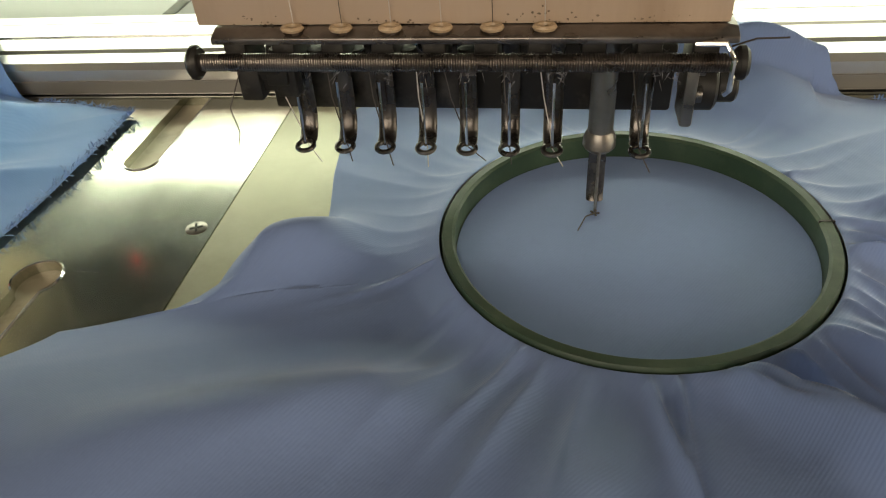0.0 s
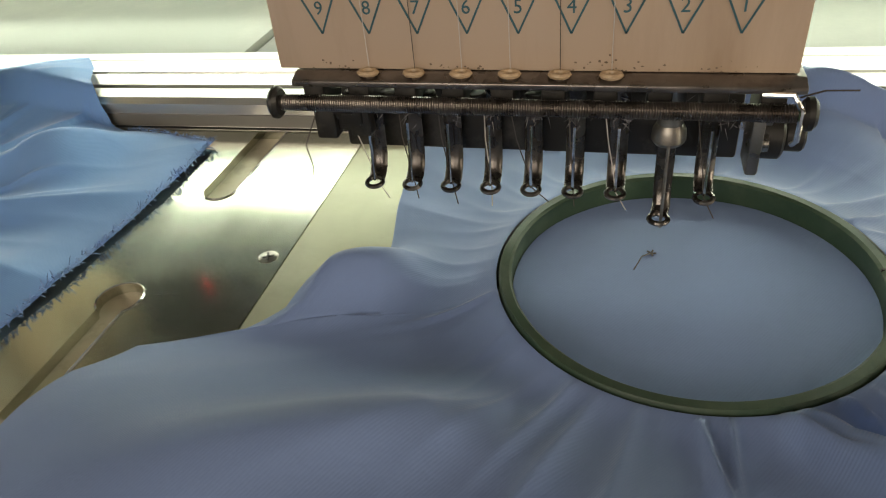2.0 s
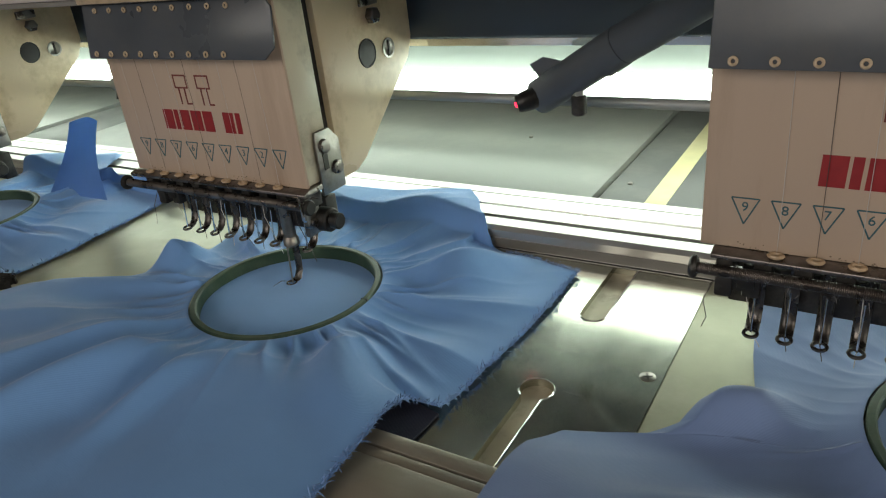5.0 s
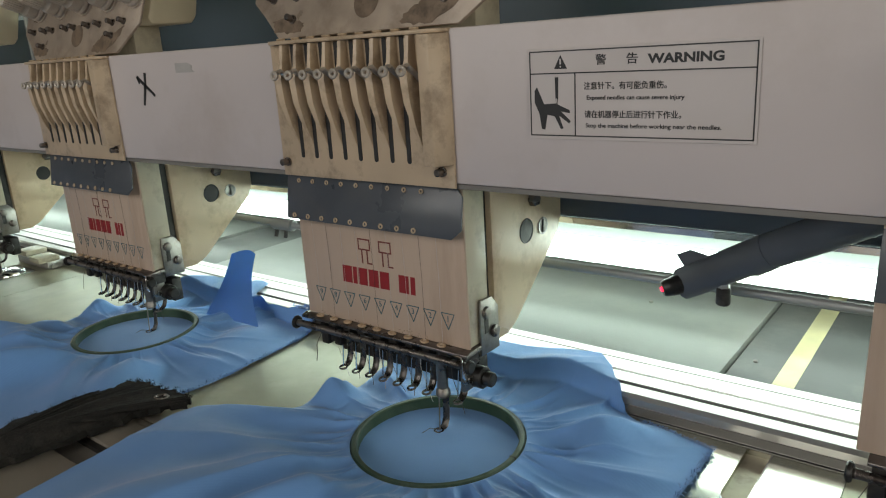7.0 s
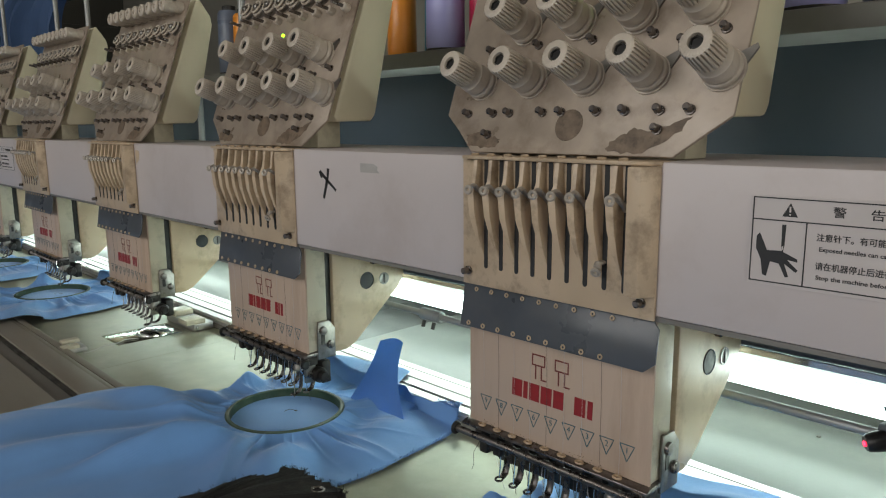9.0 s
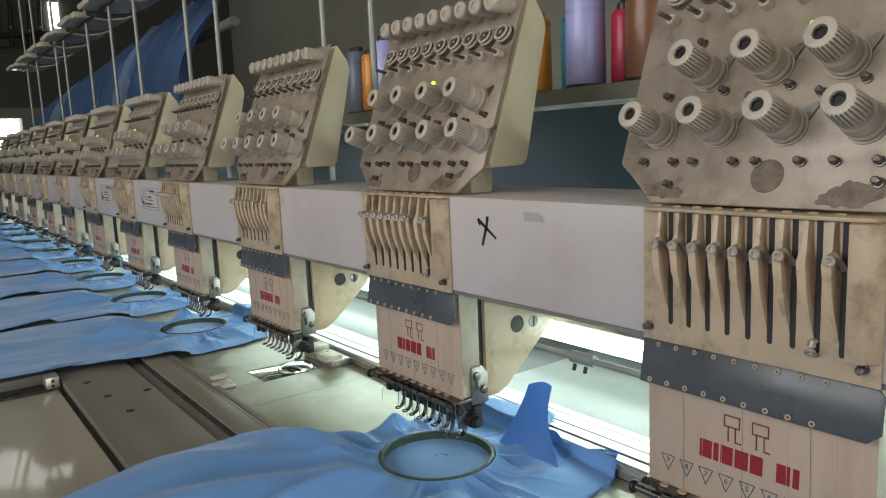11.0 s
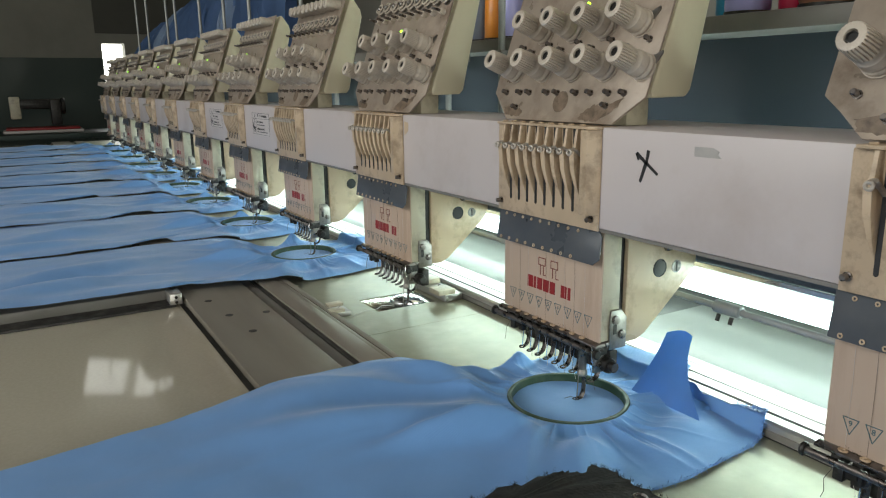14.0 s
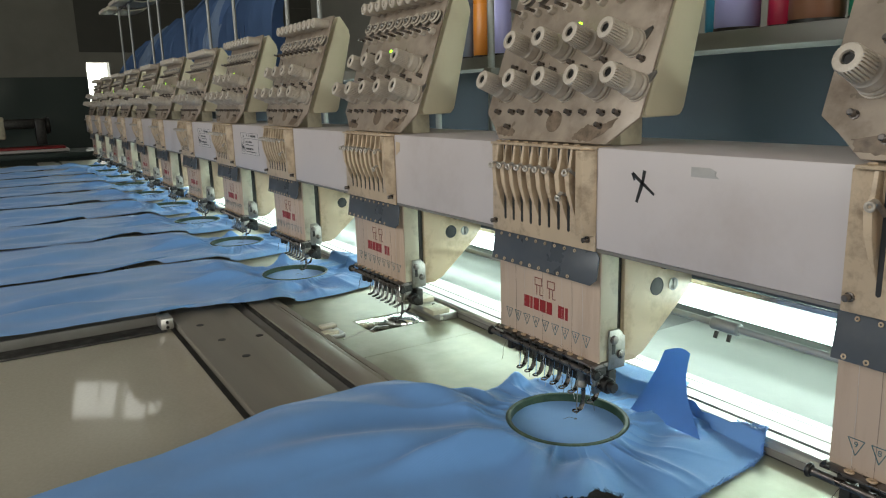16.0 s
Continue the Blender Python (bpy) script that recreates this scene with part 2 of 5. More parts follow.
def frame_of(d):
    d = Vector(d).normalized()
    a = Vector((0, 0, 1)) if abs(d.z) < 0.9 else Vector((1, 0, 0))
    u = d.cross(a).normalized()
    return u, d.cross(u).normalized()


def lathe(bm, origin, axis, profile, seg=16):
    """A turned solid: profile rows of (distance along the axis, radius)."""
    o, ax = Vector(origin), Vector(axis).normalized()
    u, w = frame_of(ax)
    rings = []
    for d, r in profile:
        rings.append([bm.verts.new(o + ax * d + (u * math.cos(2 * math.pi * i / seg) + w * math.sin(2 * math.pi * i / seg)) * max(r, 1e-6)) for i in range(seg)])
    for a, b in zip(rings, rings[1:]):
        for i in range(seg):
            bm.faces.new((a[i], a[(i + 1) % seg], b[(i + 1) % seg], b[i]))
    bm.faces.new(rings[0][::-1])
    bm.faces.new(rings[-1])
    return bm


def cyl(bm, p0, p1, r, seg=14, bev=0.0):
    d = Vector(p1) - Vector(p0)
    n = d.length
    b = min(bev, r * 0.5)
    prof = [(0, r), (n, r)] if not b else [(0, r - b), (b, r), (n - b, r), (n, r - b)]
    return lathe(bm, p0, d, prof, seg)


def ring(bm, c, axis, R, r, seg=20, sub=8):
    c, ax = Vector(c), Vector(axis).normalized()
    u, w = frame_of(ax)
    loops = []
    for i in range(seg):
        a = 2 * math.pi * i / seg
        d = u * math.cos(a) + w * math.sin(a)
        loops.append([bm.verts.new(c + d * (R + r * math.cos(2 * math.pi * j / sub)) + ax * r * math.sin(2 * math.pi * j / sub)) for j in range(sub)])
    for i in range(seg):
        A, B = loops[i], loops[(i + 1) % seg]
        for j in range(sub):
            bm.faces.new((A[j], B[j], B[(j + 1) % sub], A[(j + 1) % sub]))
    return bm


def sweep(bm, pts, r, seg=6, flat=1.0):
    """A bar bent along pts; flat: its thickness over its width."""
    pts = [Vector(p) for p in pts]
    loops = []
    side = None
    for i, p in enumerate(pts):
        d = (pts[min(i + 1, len(pts) - 1)] - pts[max(i - 1, 0)]).normalized()
        if side is None:
            a = Vector((1, 0, 0)) if abs(d.x) < 0.8 else Vector((0, 0, 1))
            side = (a - d * a.dot(d)).normalized()
        side = (side - d * side.dot(d)).normalized()
        up = d.cross(side)
        loops.append([bm.verts.new(p + side * r * math.cos(2 * math.pi * j / seg) + up * r * flat * math.sin(2 * math.pi * j / seg)) for j in range(seg)])
    for A, B in zip(loops, loops[1:]):
        for j in range(seg):
            bm.faces.new((A[j], A[(j + 1) % seg], B[(j + 1) % seg], B[j]))
    bm.faces.new(loops[0][::-1])
    bm.faces.new(loops[-1])
    return bm


def prism(bm, pts, axis, a0, a1, bev=0.0):
    """pts in the two other axes, in their x, y, z order, pulled from a0 to a1 along axis."""
    def at(p, a):
        return {"x": (a, p[0], p[1]), "y": (p[0], a, p[1]), "z": (p[0], p[1], a)}[axis]
    lo = [bm.verts.new(at(p, a0)) for p in pts]
    hi = [bm.verts.new(at(p, a1)) for p in pts]
    fs = [bm.faces.new(lo), bm.faces.new(hi)]
    n = len(pts)
    for i in range(n):
        fs.append(bm.faces.new((lo[i], lo[(i + 1) % n], hi[(i + 1) % n], hi[i])))
    bmesh.ops.recalc_face_normals(bm, faces=fs)
    if bev:
        bmesh.ops.bevel(bm, geom=list({e for f in fs for e in f.edges}), offset=bev, segments=2, affect="EDGES", profile=0.5)
    return bm


def mesh_of(name, bm, mat, smooth=True):
    bmesh.ops.recalc_face_normals(bm, faces=bm.faces)
    me = bpy.data.meshes.new(name)
    bm.to_mesh(me)
    bm.free()
    me.materials.append(mat)
    if smooth:
        me.shade_smooth()
        me.set_sharp_from_angle(angle=radians(38))
    return me


def part(name, bm, mat, parent=None, label="", smooth=True, kind=""):
    ob = new(name, mesh_of(name, bm, mat, smooth) if isinstance(bm, bmesh.types.BMesh) else bm)
    ob.parent = parent
    return tagged(ob, label, kind=kind)


def put(name, me, parent, m, label=""):
    ob = new(name, me)
    ob.parent = parent
    ob.matrix_basis = m
    return tagged(ob, label)


def thing(name, m, label, category, group="", kind=""):
    ob = new(name)
    ob.empty_display_size = 0.02
    ob.matrix_world = m
    return tagged(ob, label, category, group, kind)


def B():
    return bmesh.new()


def lettering(name, text, size, mat, parent, m, label="", width=None, bold=0.0):
    cu = bpy.data.curves.new(name, "FONT")
    cu.body, cu.size, cu.align_x, cu.align_y, cu.extrude = text, size, "CENTER", "CENTER", 0.00008
    cu.resolution_u = 3
    cu.offset = bold
    tmp = bpy.data.objects.new(name, cu)
    scene.collection.objects.link(tmp)
    bpy.context.view_layer.update()
    me = bpy.data.meshes.new_from_object(tmp.evaluated_get(bpy.context.evaluated_depsgraph_get()))
    bpy.data.objects.remove(tmp)
    if width and len(me.vertices):
        xs = [v.co.x for v in me.vertices]
        me.transform(Matrix.Diagonal((width / (max(xs) - min(xs)), 1, 1, 1)))
    me.materials.clear()
    me.materials.append(mat)
    return put(name, me, parent, m, label)


T = 0.8          # height of the machine bed
PITCH = 0.3      # distance from head to head
HEADS = 13
FACE = Matrix.Rotation(radians(90), 4, "X")   # stands flat lettering upright, facing the operator

# ---------------------------------------------------------------- the room


def slab(name, x0, x1, y0, y1, z0, z1, mat, label, category, kind="structure"):
    return tagged(part(name, box(B(), x0, x1, y0, y1, z0, z1), mat, smooth=False), label, category, kind=kind)


slab("floor", -7.3, 3.2, -3.7, 2.6, -0.1, 0.0, FLOORM, "grey concrete workshop floor", "floor")
slab("ceiling", -7.3, 3.2, -3.7, 2.6, 3.7, 3.8, CEILING, "pale painted workshop ceiling", "ceiling")
slab("wall_back", -7.3, 3.2, 2.4, 2.6, 0.0, 3.7, BACKPAINT, "dull grey-beige painted wall behind the machine", "wall")


def wall_with_opening(name, along, at0, at1, lo, hi, o0, o1, z0, z1, top, mat, label):
    bm = B()
    for a0, a1, b0, b1 in ((lo, o0, 0, top), (o1, hi, 0, top), (o0, o1, 0, z0), (o0, o1, z1, top)):
        if along == "x":
            box(bm, a0, a1, at0, at1, b0, b1)
        else:
            box(bm, at0, at1, a0, a1, b0, b1)
    return tagged(part(name, bm, mat, smooth=False), label, "wall", kind="structure")


# unseen walls; their openings are assumed, to go with the fill lamps
wall_with_opening("wall_front", "x", -3.7, -3.5, -7.3, 3.0, -2.4, 0.6, 1.4, 3.0, 3.7, WALLPAINT, "unseen dull grey-beige painted wall with an assumed long window")
wall_with_opening("wall_east", "y", 3.0, 3.2, -3.7, 2.4, -2.0, 0.2, 1.05, 1.95, 3.7, WALLPAINT, "unseen dull grey-beige painted wall with an assumed window")

# end wall: pale above, dark green dado below, one small bright opening and a high window
bm = B()
for y0, y1, z0, z1 in ((-3.5, 0.37, 1.30, 3.7), (0.55, 2.4, 1.30, 3.7), (0.37, 0.55, 1.42, 3.7)):
    box(bm, -7.2, -7.0, y0, y1, z0, z1)
tagged(part("wall_west", bm, WALLPAINT, smooth=False), "pale grey-beige upper part of the end wall", "wall", kind="structure")
bm = B()
for y0, y1, z0, z1 in ((-3.5, 0.37, 0, 1.30), (0.55, 2.4, 0, 1.30), (0.37, 0.55, 0, 1.0)):
    box(bm, -7.2, -6.995, y0, y1, z0, z1)
tagged(part("wall_dado", bm, WALLGREEN, smooth=False), "dark green painted dado of the end wall", "wall", kind="structure")
w = tagged(part("window_1", box(B(), -7.24, -7.21, 0.3, 0.62, 0.95, 1.5), DAY_GLOW), "small bright opening in the end wall", "window", kind="structure")
DARKBAND = material("dark_wall_paint", (0.075, 0.075, 0.065), 0.7, vary=0.1, scale=3, dirt=(0.05, 0.05, 0.045), dirt_scale=2, dirt_amount=0.5)
slab("wall_band", -6.9995, -6.993, -3.5, 2.4, 1.92, 3.7, DARKBAND, "dark upper band of the end wall", "wall")
slab("wall_panel", -6.9995, -6.991, 0.33, 2.4, 1.5, 1.918, DARKBAND, "dark panel on the end wall over the opening", "wall")
tagged(part("window_3", box(B(), -6.99, -6.975, 0.84, 0.92, 2.12, 2.36), DAY_GLOW), "narrow bright gap high in the end wall", "window", kind="structure")
w = tagged(part("window_2", box(B(), -6.99, -6.96, 0.60, 1.52, 3.20, 3.63, 0.005), HIGH_GLOW), "high bright window in the end wall", "window", kind="structure")
part("window_frame", box(box(B(), -6.985, -6.95, 0.55, 0.60, 3.17, 3.66), -6.985, -6.95, 1.05, 1.09, 3.17, 3.66), CASE, w)

# ---------------------------------------------------------------- machine bed, boards and rails


def round_slot(cx0, cy0, cx1, cy1, r0, r1, n=10):
    """Outline of a slot along y, from (cx0, cy0) with radius r0 to the end y = cy1 with half-width r1."""
    pts = [(cx0 - r1, cy1), (cx0 + r1, cy1)]
    a0 = math.asin(min(1, r1 / r0))
    sgn = 1 if cy0 > cy1 else -1
    for i in range(n + 1):
        a = a0 + (2 * math.pi - 2 * a0) * i / n
        pts.append((cx0 + r0 * math.sin(a), cy0 - sgn * r0 * math.cos(a)))
    return pts


bed = thing("machine_bed", pose(0, 0, 0), "long steel machine bed with screwed cover plates and slots", "machine bed")
part("core", box(B(), -4.0, 1.3, -0.20, 0.125, T - 0.06, T - 0.0045), GREYBOARD, bed)


def plate_with_holes(x0, x1, y0, y1, holes, mat, name, label):
    """A bed plate, 4 mm thick, with slots cut through it."""
    bm = B()
    outer = [bm.verts.new((x, y, 0)) for x, y in ((x0, y0), (x1, y0), (x1, y1), (x0, y1))]
    edges = [bm.edges.new((outer[i], outer[(i + 1) % 4])) for i in range(4)]
    for h in holes:
        vs = [bm.verts.new((x, y, 0)) for x, y in h]
        edges += [bm.edges.new((vs[i], vs[(i + 1) % len(vs)])) for i in range(len(vs))]
    bmesh.ops.triangle_fill(bm, use_beauty=True, use_dissolve=False, edges=edges)
    r = bmesh.ops.extrude_face_region(bm, geom=list(bm.faces))
    bmesh.ops.translate(bm, verts=[v for v in r["geom"] if isinstance(v, bmesh.types.BMVert)], vec=(0, 0, -0.004))
    bmesh.ops.translate(bm, verts=bm.verts, vec=(0, 0, T))
    return part(name, bm, mat, bed, label, smooth=False)


def slots_at(x):
    return [round_slot(x - 0.1078, 0.031, 0, 0.0765, 0.0062, 0.0062), round_slot(x - 0.1088, -0.0292, 0, -0.0765, 0.0069, 0.0043, 16)]


plate_with_holes(-0.195, -0.0672, -0.078, 0.078, slots_at(0), BED, "bed_plate", "scratched steel plate with a slot and a keyhole slot")
plate_with_holes(-0.0668, 0.105, -0.078, 0.078, [], FILM, "bed_plate", "steel plate under yellowed film")
plate_with_holes(0.1055, 1.2, -0.078, 0.078, [], BED, "bed_plate", "plain steel plate")
plate_with_holes(-0.495, -0.1955, -0.078, 0.078, [], FILM, "bed_plate", "steel plate under yellowed film")
plate_with_holes(-0.795, -0.4955, -0.078, 0.078, [], FILM, "bed_plate", "steel plate under yellowed film")
square = [(-0.914, -0.03), (-0.862, -0.03), (-0.862, 0.046), (-0.914, 0.046)]
plate_with_holes(-1.095, -0.7955, -0.078, 0.078, [square], FILM, "bed_plate", "steel plate under yellowed film with a square cut-out")
for i in range(10):
    plate_with_holes(-1.395 - 0.3 * i, -1.0955 - 0.3 * i, -0.078, 0.078, [], FILM, "bed_plate", "steel plate under yellowed film")
# floor of the slots, seen through them
part("slot_floor", box(B(), -0.13, -0.08, -0.078, 0.078, T - 0.0044, T - 0.0032), material("slot_brown", (0.42, 0.37, 0.28), 0.45, metal=0.35, vary=0.15, scale=60, dirt=(0.1, 0.08, 0.05), dirt_scale=80, dirt_amount=0.6), bed, "brownish oiled metal below the slots")
# bright worn rim round the slots
for s in slots_at(0):
    part("slot_rim", sweep(B(), [(x, y, T + 0.0001) for x, y in s[1:]], 0.00035, 5), CHROME, bed, "bright worn slot edge")


def countersunk_screw(name, parent, x, y, z, r):
    me = bpy.data.meshes.get("countersunk_screw")
    if not me:
        bm = B()
        lathe(bm, (0, 0, -0.0008), (0, 0, 1), [(0, 0.92), (0.0009, 1.0), (0.00105, 0.93)], 20)
        for v in bm.verts:
            v.co.x *= 0.003
            v.co.y *= 0.003
        me = mesh_of("countersunk_screw", bm, STEEL)
    ob = put(name, me, parent, Matrix.Translation((x, y, z)) @ Matrix.Diagonal((r / 0.003, r / 0.003, 1, 1)))
    bm = B()
    for a in (0.4, 0.4 + math.pi / 2):
        c, s = math.cos(a) * r * 0.6, math.sin(a) * r * 0.6
        box(bm, -r * 0.62, r * 0.62, -r * 0.11, r * 0.11, 0.0002, 0.00045)
        bmesh.ops.rotate(bm, verts=bm.verts, cent=(0, 0, 0), matrix=Matrix.Rotation(math.pi / 2, 3, "Z"))
    part("cross_recess", bm, BLACK, ob, "dark cross recess").matrix_basis = Matrix.Diagonal((0.003 / r, 0.003 / r, 1, 1)) @ Matrix.Rotation(0.4, 4, "Z")
    return ob


countersunk_screw("bed_screw", bed, -0.0728, -0.0055, T, 0.0032)
# scratch beside the keyhole
part("scratch", box(B(), -0.0990, -0.0915, -0.0262, -0.0257, T, T + 0.00012), CHROME, bed, "bright scratch")

# needle plate let into the bare cut-out
needle_plate = thing("needle_plate", pose(-0.888, 0.008, T), "steel needle plate with a round hook cover let into the bed", "needle plate")
part("base_plate", box(B(), -0.0248, 0.0248, -0.0365, 0.0365, -0.0035, -0.0003, 0.0005), BED, needle_plate)
bm = B()
lathe(bm, (0.001, 0.0135, -0.0003), (0, 0, 1), [(0, 0.0215), (0.0016, 0.0211), (0.0026, 0.0196), (0.0020, 0.0178), (0.0030, 0.0164), (0.0040, 0.0120), (0.0044, 0.0)], 44)
part("hook_cover", bm, CHROME, needle_plate, "domed round hook cover")
part("loose_thread", sweep(B(), [(0.016, -0.012, 0.001), (0.012, -0.026, 0.0015), (0.019, -0.036, 0.0012), (0.018, -0.05, 0.0012), (0.026, -0.062, 0.001), (0.03, -0.075, 0.001)], 0.0004, 5), THREAD, needle_plate, "pale loose thread end")

# back rail of the moving frame
back_rail = thing("frame_rail", pose(0, 0, 0), "long grooved aluminium frame rail behind the needles", "rail")
prof = [(0.079, T + 0.0005), (0.079, T + 0.0105), (0.0815, T + 0.0125), (0.0905, T + 0.0125), (0.0905, T + 0.0085), (0.0945, T + 0.0085), (0.0945, T + 0.0125),
        (0.106, T + 0.0125), (0.1065, T + 0.0108), (0.1085, T + 0.0108), (0.109, T + 0.0125), (0.1225, T + 0.0125), (0.1225, T + 0.0005)]
part("profile", prism(B(), prof, "x", -4.0, 1.3), RAIL, back_rail, smooth=False)
# black strip along the groove bottom, so that the groove reads dark
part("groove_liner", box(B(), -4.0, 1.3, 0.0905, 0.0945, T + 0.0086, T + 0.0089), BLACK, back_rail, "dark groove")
part("face_strip", box(B(), -4.0, 1.3, 0.0782, 0.079, T + 0.0012, T + 0.0062), SHELFGREY, back_rail, "grey lower face")

# front rail: two flat profiles with a groove between them
front_rail = thing("frame_rail", pose(0, 0, 0), "wide flat aluminium front rail with screw holes and a groove", "rail")
part("wide_profile", box(B(), -4.0, 1.3, -0.211, -0.136, T + 0.0002, T + 0.0085, 0.0006), FRONTRAIL, front_rail)
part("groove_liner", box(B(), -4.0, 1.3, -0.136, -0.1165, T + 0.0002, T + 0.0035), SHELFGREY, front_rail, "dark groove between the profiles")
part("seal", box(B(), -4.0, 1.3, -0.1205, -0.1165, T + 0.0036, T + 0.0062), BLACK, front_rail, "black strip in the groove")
part("narrow_profile", box(B(), -4.0, 1.3, -0.1165, -0.0932, T + 0.0002, T + 0.0085, 0.0006), FRONTRAIL, front_rail)
part("ledge", box(B(), -4.0, 1.3, -0.0928, -0.0882, T + 0.0002, T + 0.0076, 0.0004), FRONTRAIL, front_rail)
part("ledge", box(B(), -4.0, 1.3, -0.0872, -0.0800, T + 0.0002, T + 0.0076, 0.0006), FRONTRAIL, front_rail)
bm = B()
lathe(bm, (0, 0, 0), (0, 0, 1), [(0, 0.0042), (0.0006, 0.0042), (0.0007, 0.003)], 14)
me = mesh_of("screw_hole", bm, BLACK)
for x, y in ((-0.982, -0.19), (-0.915, -0.183), (-0.905, -0.145), (-0.85, -0.176), (-0.28, -0.19), (-0.2, -0.183), (0.1, -0.18), (-1.6, -0.18), (-2.2, -0.18)):
    put("screw_hole", me, front_rail, pose(x, y, T + 0.0082), "dark screw hole")

# laminate table in front
tagged(part("front_table", box(B(), -4.0, 1.3, -1.05, -0.2155, T - 0.03, T, 0.002), LAMINATE), "glossy beige laminate table top beside the front rail", "table top", kind="structure")
cross = thing("cross_bar", pose(-1.0, 0, 0), "grey metal cross bar of the frame with an end bracket", "frame bar")
part("bar", box(B(), -0.105, -0.035, -0.95, -0.222, T + 0.0005, T + 0.014, 0.001), SHELFGREY, cross)
part("skirt", box(B(), -0.034, -0.006, -0.95, -0.222, T + 0.0005, T + 0.003), BLACK, cross, "black seal strip")
bm = box(B(), -0.034, -0.006, -0.228, -0.214, T + 0.003, T + 0.016, 0.001)
part("end_bracket", bm, RAIL, cross, "pale end bracket")
bm = B()
for z in (0.006, 0.012):
    cyl(bm, (-0.0055, -0.221, T + z), (-0.0045, -0.221, T + z), 0.0018, 10)
part("bracket_hole", bm, BLACK, cross)

# sensor block on the ledge and clamps on the back rail
def clamp(x, y, sx, sy, h):
    t = thing("frame_clamp", pose(x, y, T), "pale metal hoop clamp with a notch, screwed to the rail", "clamp", "hoop clamps")
    part("base", box(B(), 0, sx, 0, sy, 0.0005, h * 0.6, 0.0008), RAIL, t)
    part("jaw", box(B(), 0, sx * 0.32, 0, sy, h * 0.6, h, 0.0008), CASE, t)
    part("jaw", box(B(), sx * 0.68, sx, -sy * 0.35, sy * 0.6, h * 0.6, h, 0.0008), CASE, t)
    part("screw", cyl(B(), (sx * 0.5, sy * 0.6, h * 0.6), (sx * 0.5, sy * 0.6, h * 0.75), 0.002, 10, 0.0004), BLACK, t)
    return t


clamp(-0.925, 0.052, 0.075, 0.024, 0.015)
clamp(-0.9, -0.0785, 0.034, 0.018, 0.009)

# boards behind the rail, lit by the tube
boards = thing("back_table", pose(0, 0, 0), "white board table top behind the frame rail", "table top")
for x0, x1, name, mat, lab in ((-4.0, -0.7515, "white_board", BOARD, ""), (-0.75, -0.6615, "grey_board", GREYBOARD, "recessed dark grey board"), (-0.66, -0.1475, "white_board", BOARD, ""),
                               (-0.146, -0.0615, "grey_board", GREYBOARD, "recessed dark grey board"), (-0.06, 1.3, "white_board", BOARD, "")):
    dz = 0.003 if name == "grey_board" else 0.0
    part(name, box(B(), x0, x1, 0.126, 0.62, T - 0.02, T + 0.0105 - dz, 0.0006), mat, boards, lab)
part("tape_strip", box(B(), -0.1185, -0.1065, 0.13, 0.5, T + 0.0075, T + 0.0079), TAPE, boards, "worn yellow tape")
part("front_lip", box(B(), -4.0, 1.3, 0.1255, 0.134, T + 0.0106, T + 0.0116), RAIL, boards, "thin metal lip")
for x, y in ((-0.23, 0.235), (-0.45, 0.25), (-0.135, 0.17)):
    part("board_screw", cyl(B(), (x, y, T + 0.0065), (x, y, T + (0.0118 if x < -0.147 else 0.0085)), 0.0016, 12, 0.0004), STEEL, boards)

# tube lamp and rod under the beam
lampfix = thing("tube_lamp", pose(0, 0, 0), "long lit white twin-tube lamp below the machine beam", "lamp")
part("tube", cyl(B(), (-3.9, 0.208, 0.856), (1.2, 0.208, 0.856), 0.0095, 16), TUBE_GLOW, lampfix)
part("tube", cyl(B(), (-3.9, 0.208, 0.906), (1.2, 0.208, 0.906), 0.0095, 16), TUBE_GLOW, lampfix)
part("holder", box(B(), -3.9, 1.2, 0.2185, 0.24, 0.862, 0.922, 0.002), LAMPGREY, lampfix, "grey lamp housing")
rod = thing("steel_rod", pose(0, 0, 0), "thin grey steel rod running behind the heads with clamp collars", "rod")
part("shaft", cyl(B(), (-3.9, 0.108, 0.875), (1.2, 0.108, 0.875), 0.0028, 12), RODGREY, rod)
for x in (-0.506, -1.1, -1.7, 0.4):
    c = part("collar", cyl(B(), (x - 0.0125, 0.108, 0.875), (x + 0.0125, 0.108, 0.875), 0.0052, 14, 0.001), RODGREY, rod, "grey clamp collar")
    bm = B()
    for dx in (-0.006, 0.006):
        cyl(bm, (x + dx, 0.105, 0.870), (x + dx, 0.103, 0.8645), 0.0018, 10)
    part("clamp_screw", bm, BLACK, c)

# the beam that carries the heads
beam = thing("machine_beam", pose(0, 0, 0), "long grey-white painted steel beam carrying the embroidery heads", "beam")
part("face", box(B(), -3.75, 1.2, -0.0075, 0.095, T + 0.1485, T + 0.2203, 0.0012), BEAM, beam)
part("lower_lip", box(B(), -3.75, 1.2, -0.0068, 0.0, T + 0.146, T + 0.1484), SHELFGREY, beam, "dark lower edge")
part("cable_duct", box(B(), -3.75, 1.2, 0.112, 0.165, T + 0.1055, T + 0.150, 0.002), NAVYPANEL, beam, "dark cable duct under the beam")
part("duct_strip", box(B(), -3.75, 1.2, 0.1095, 0.1118, T + 0.1025, T + 0.1062), CHROME, beam, "bright strip")

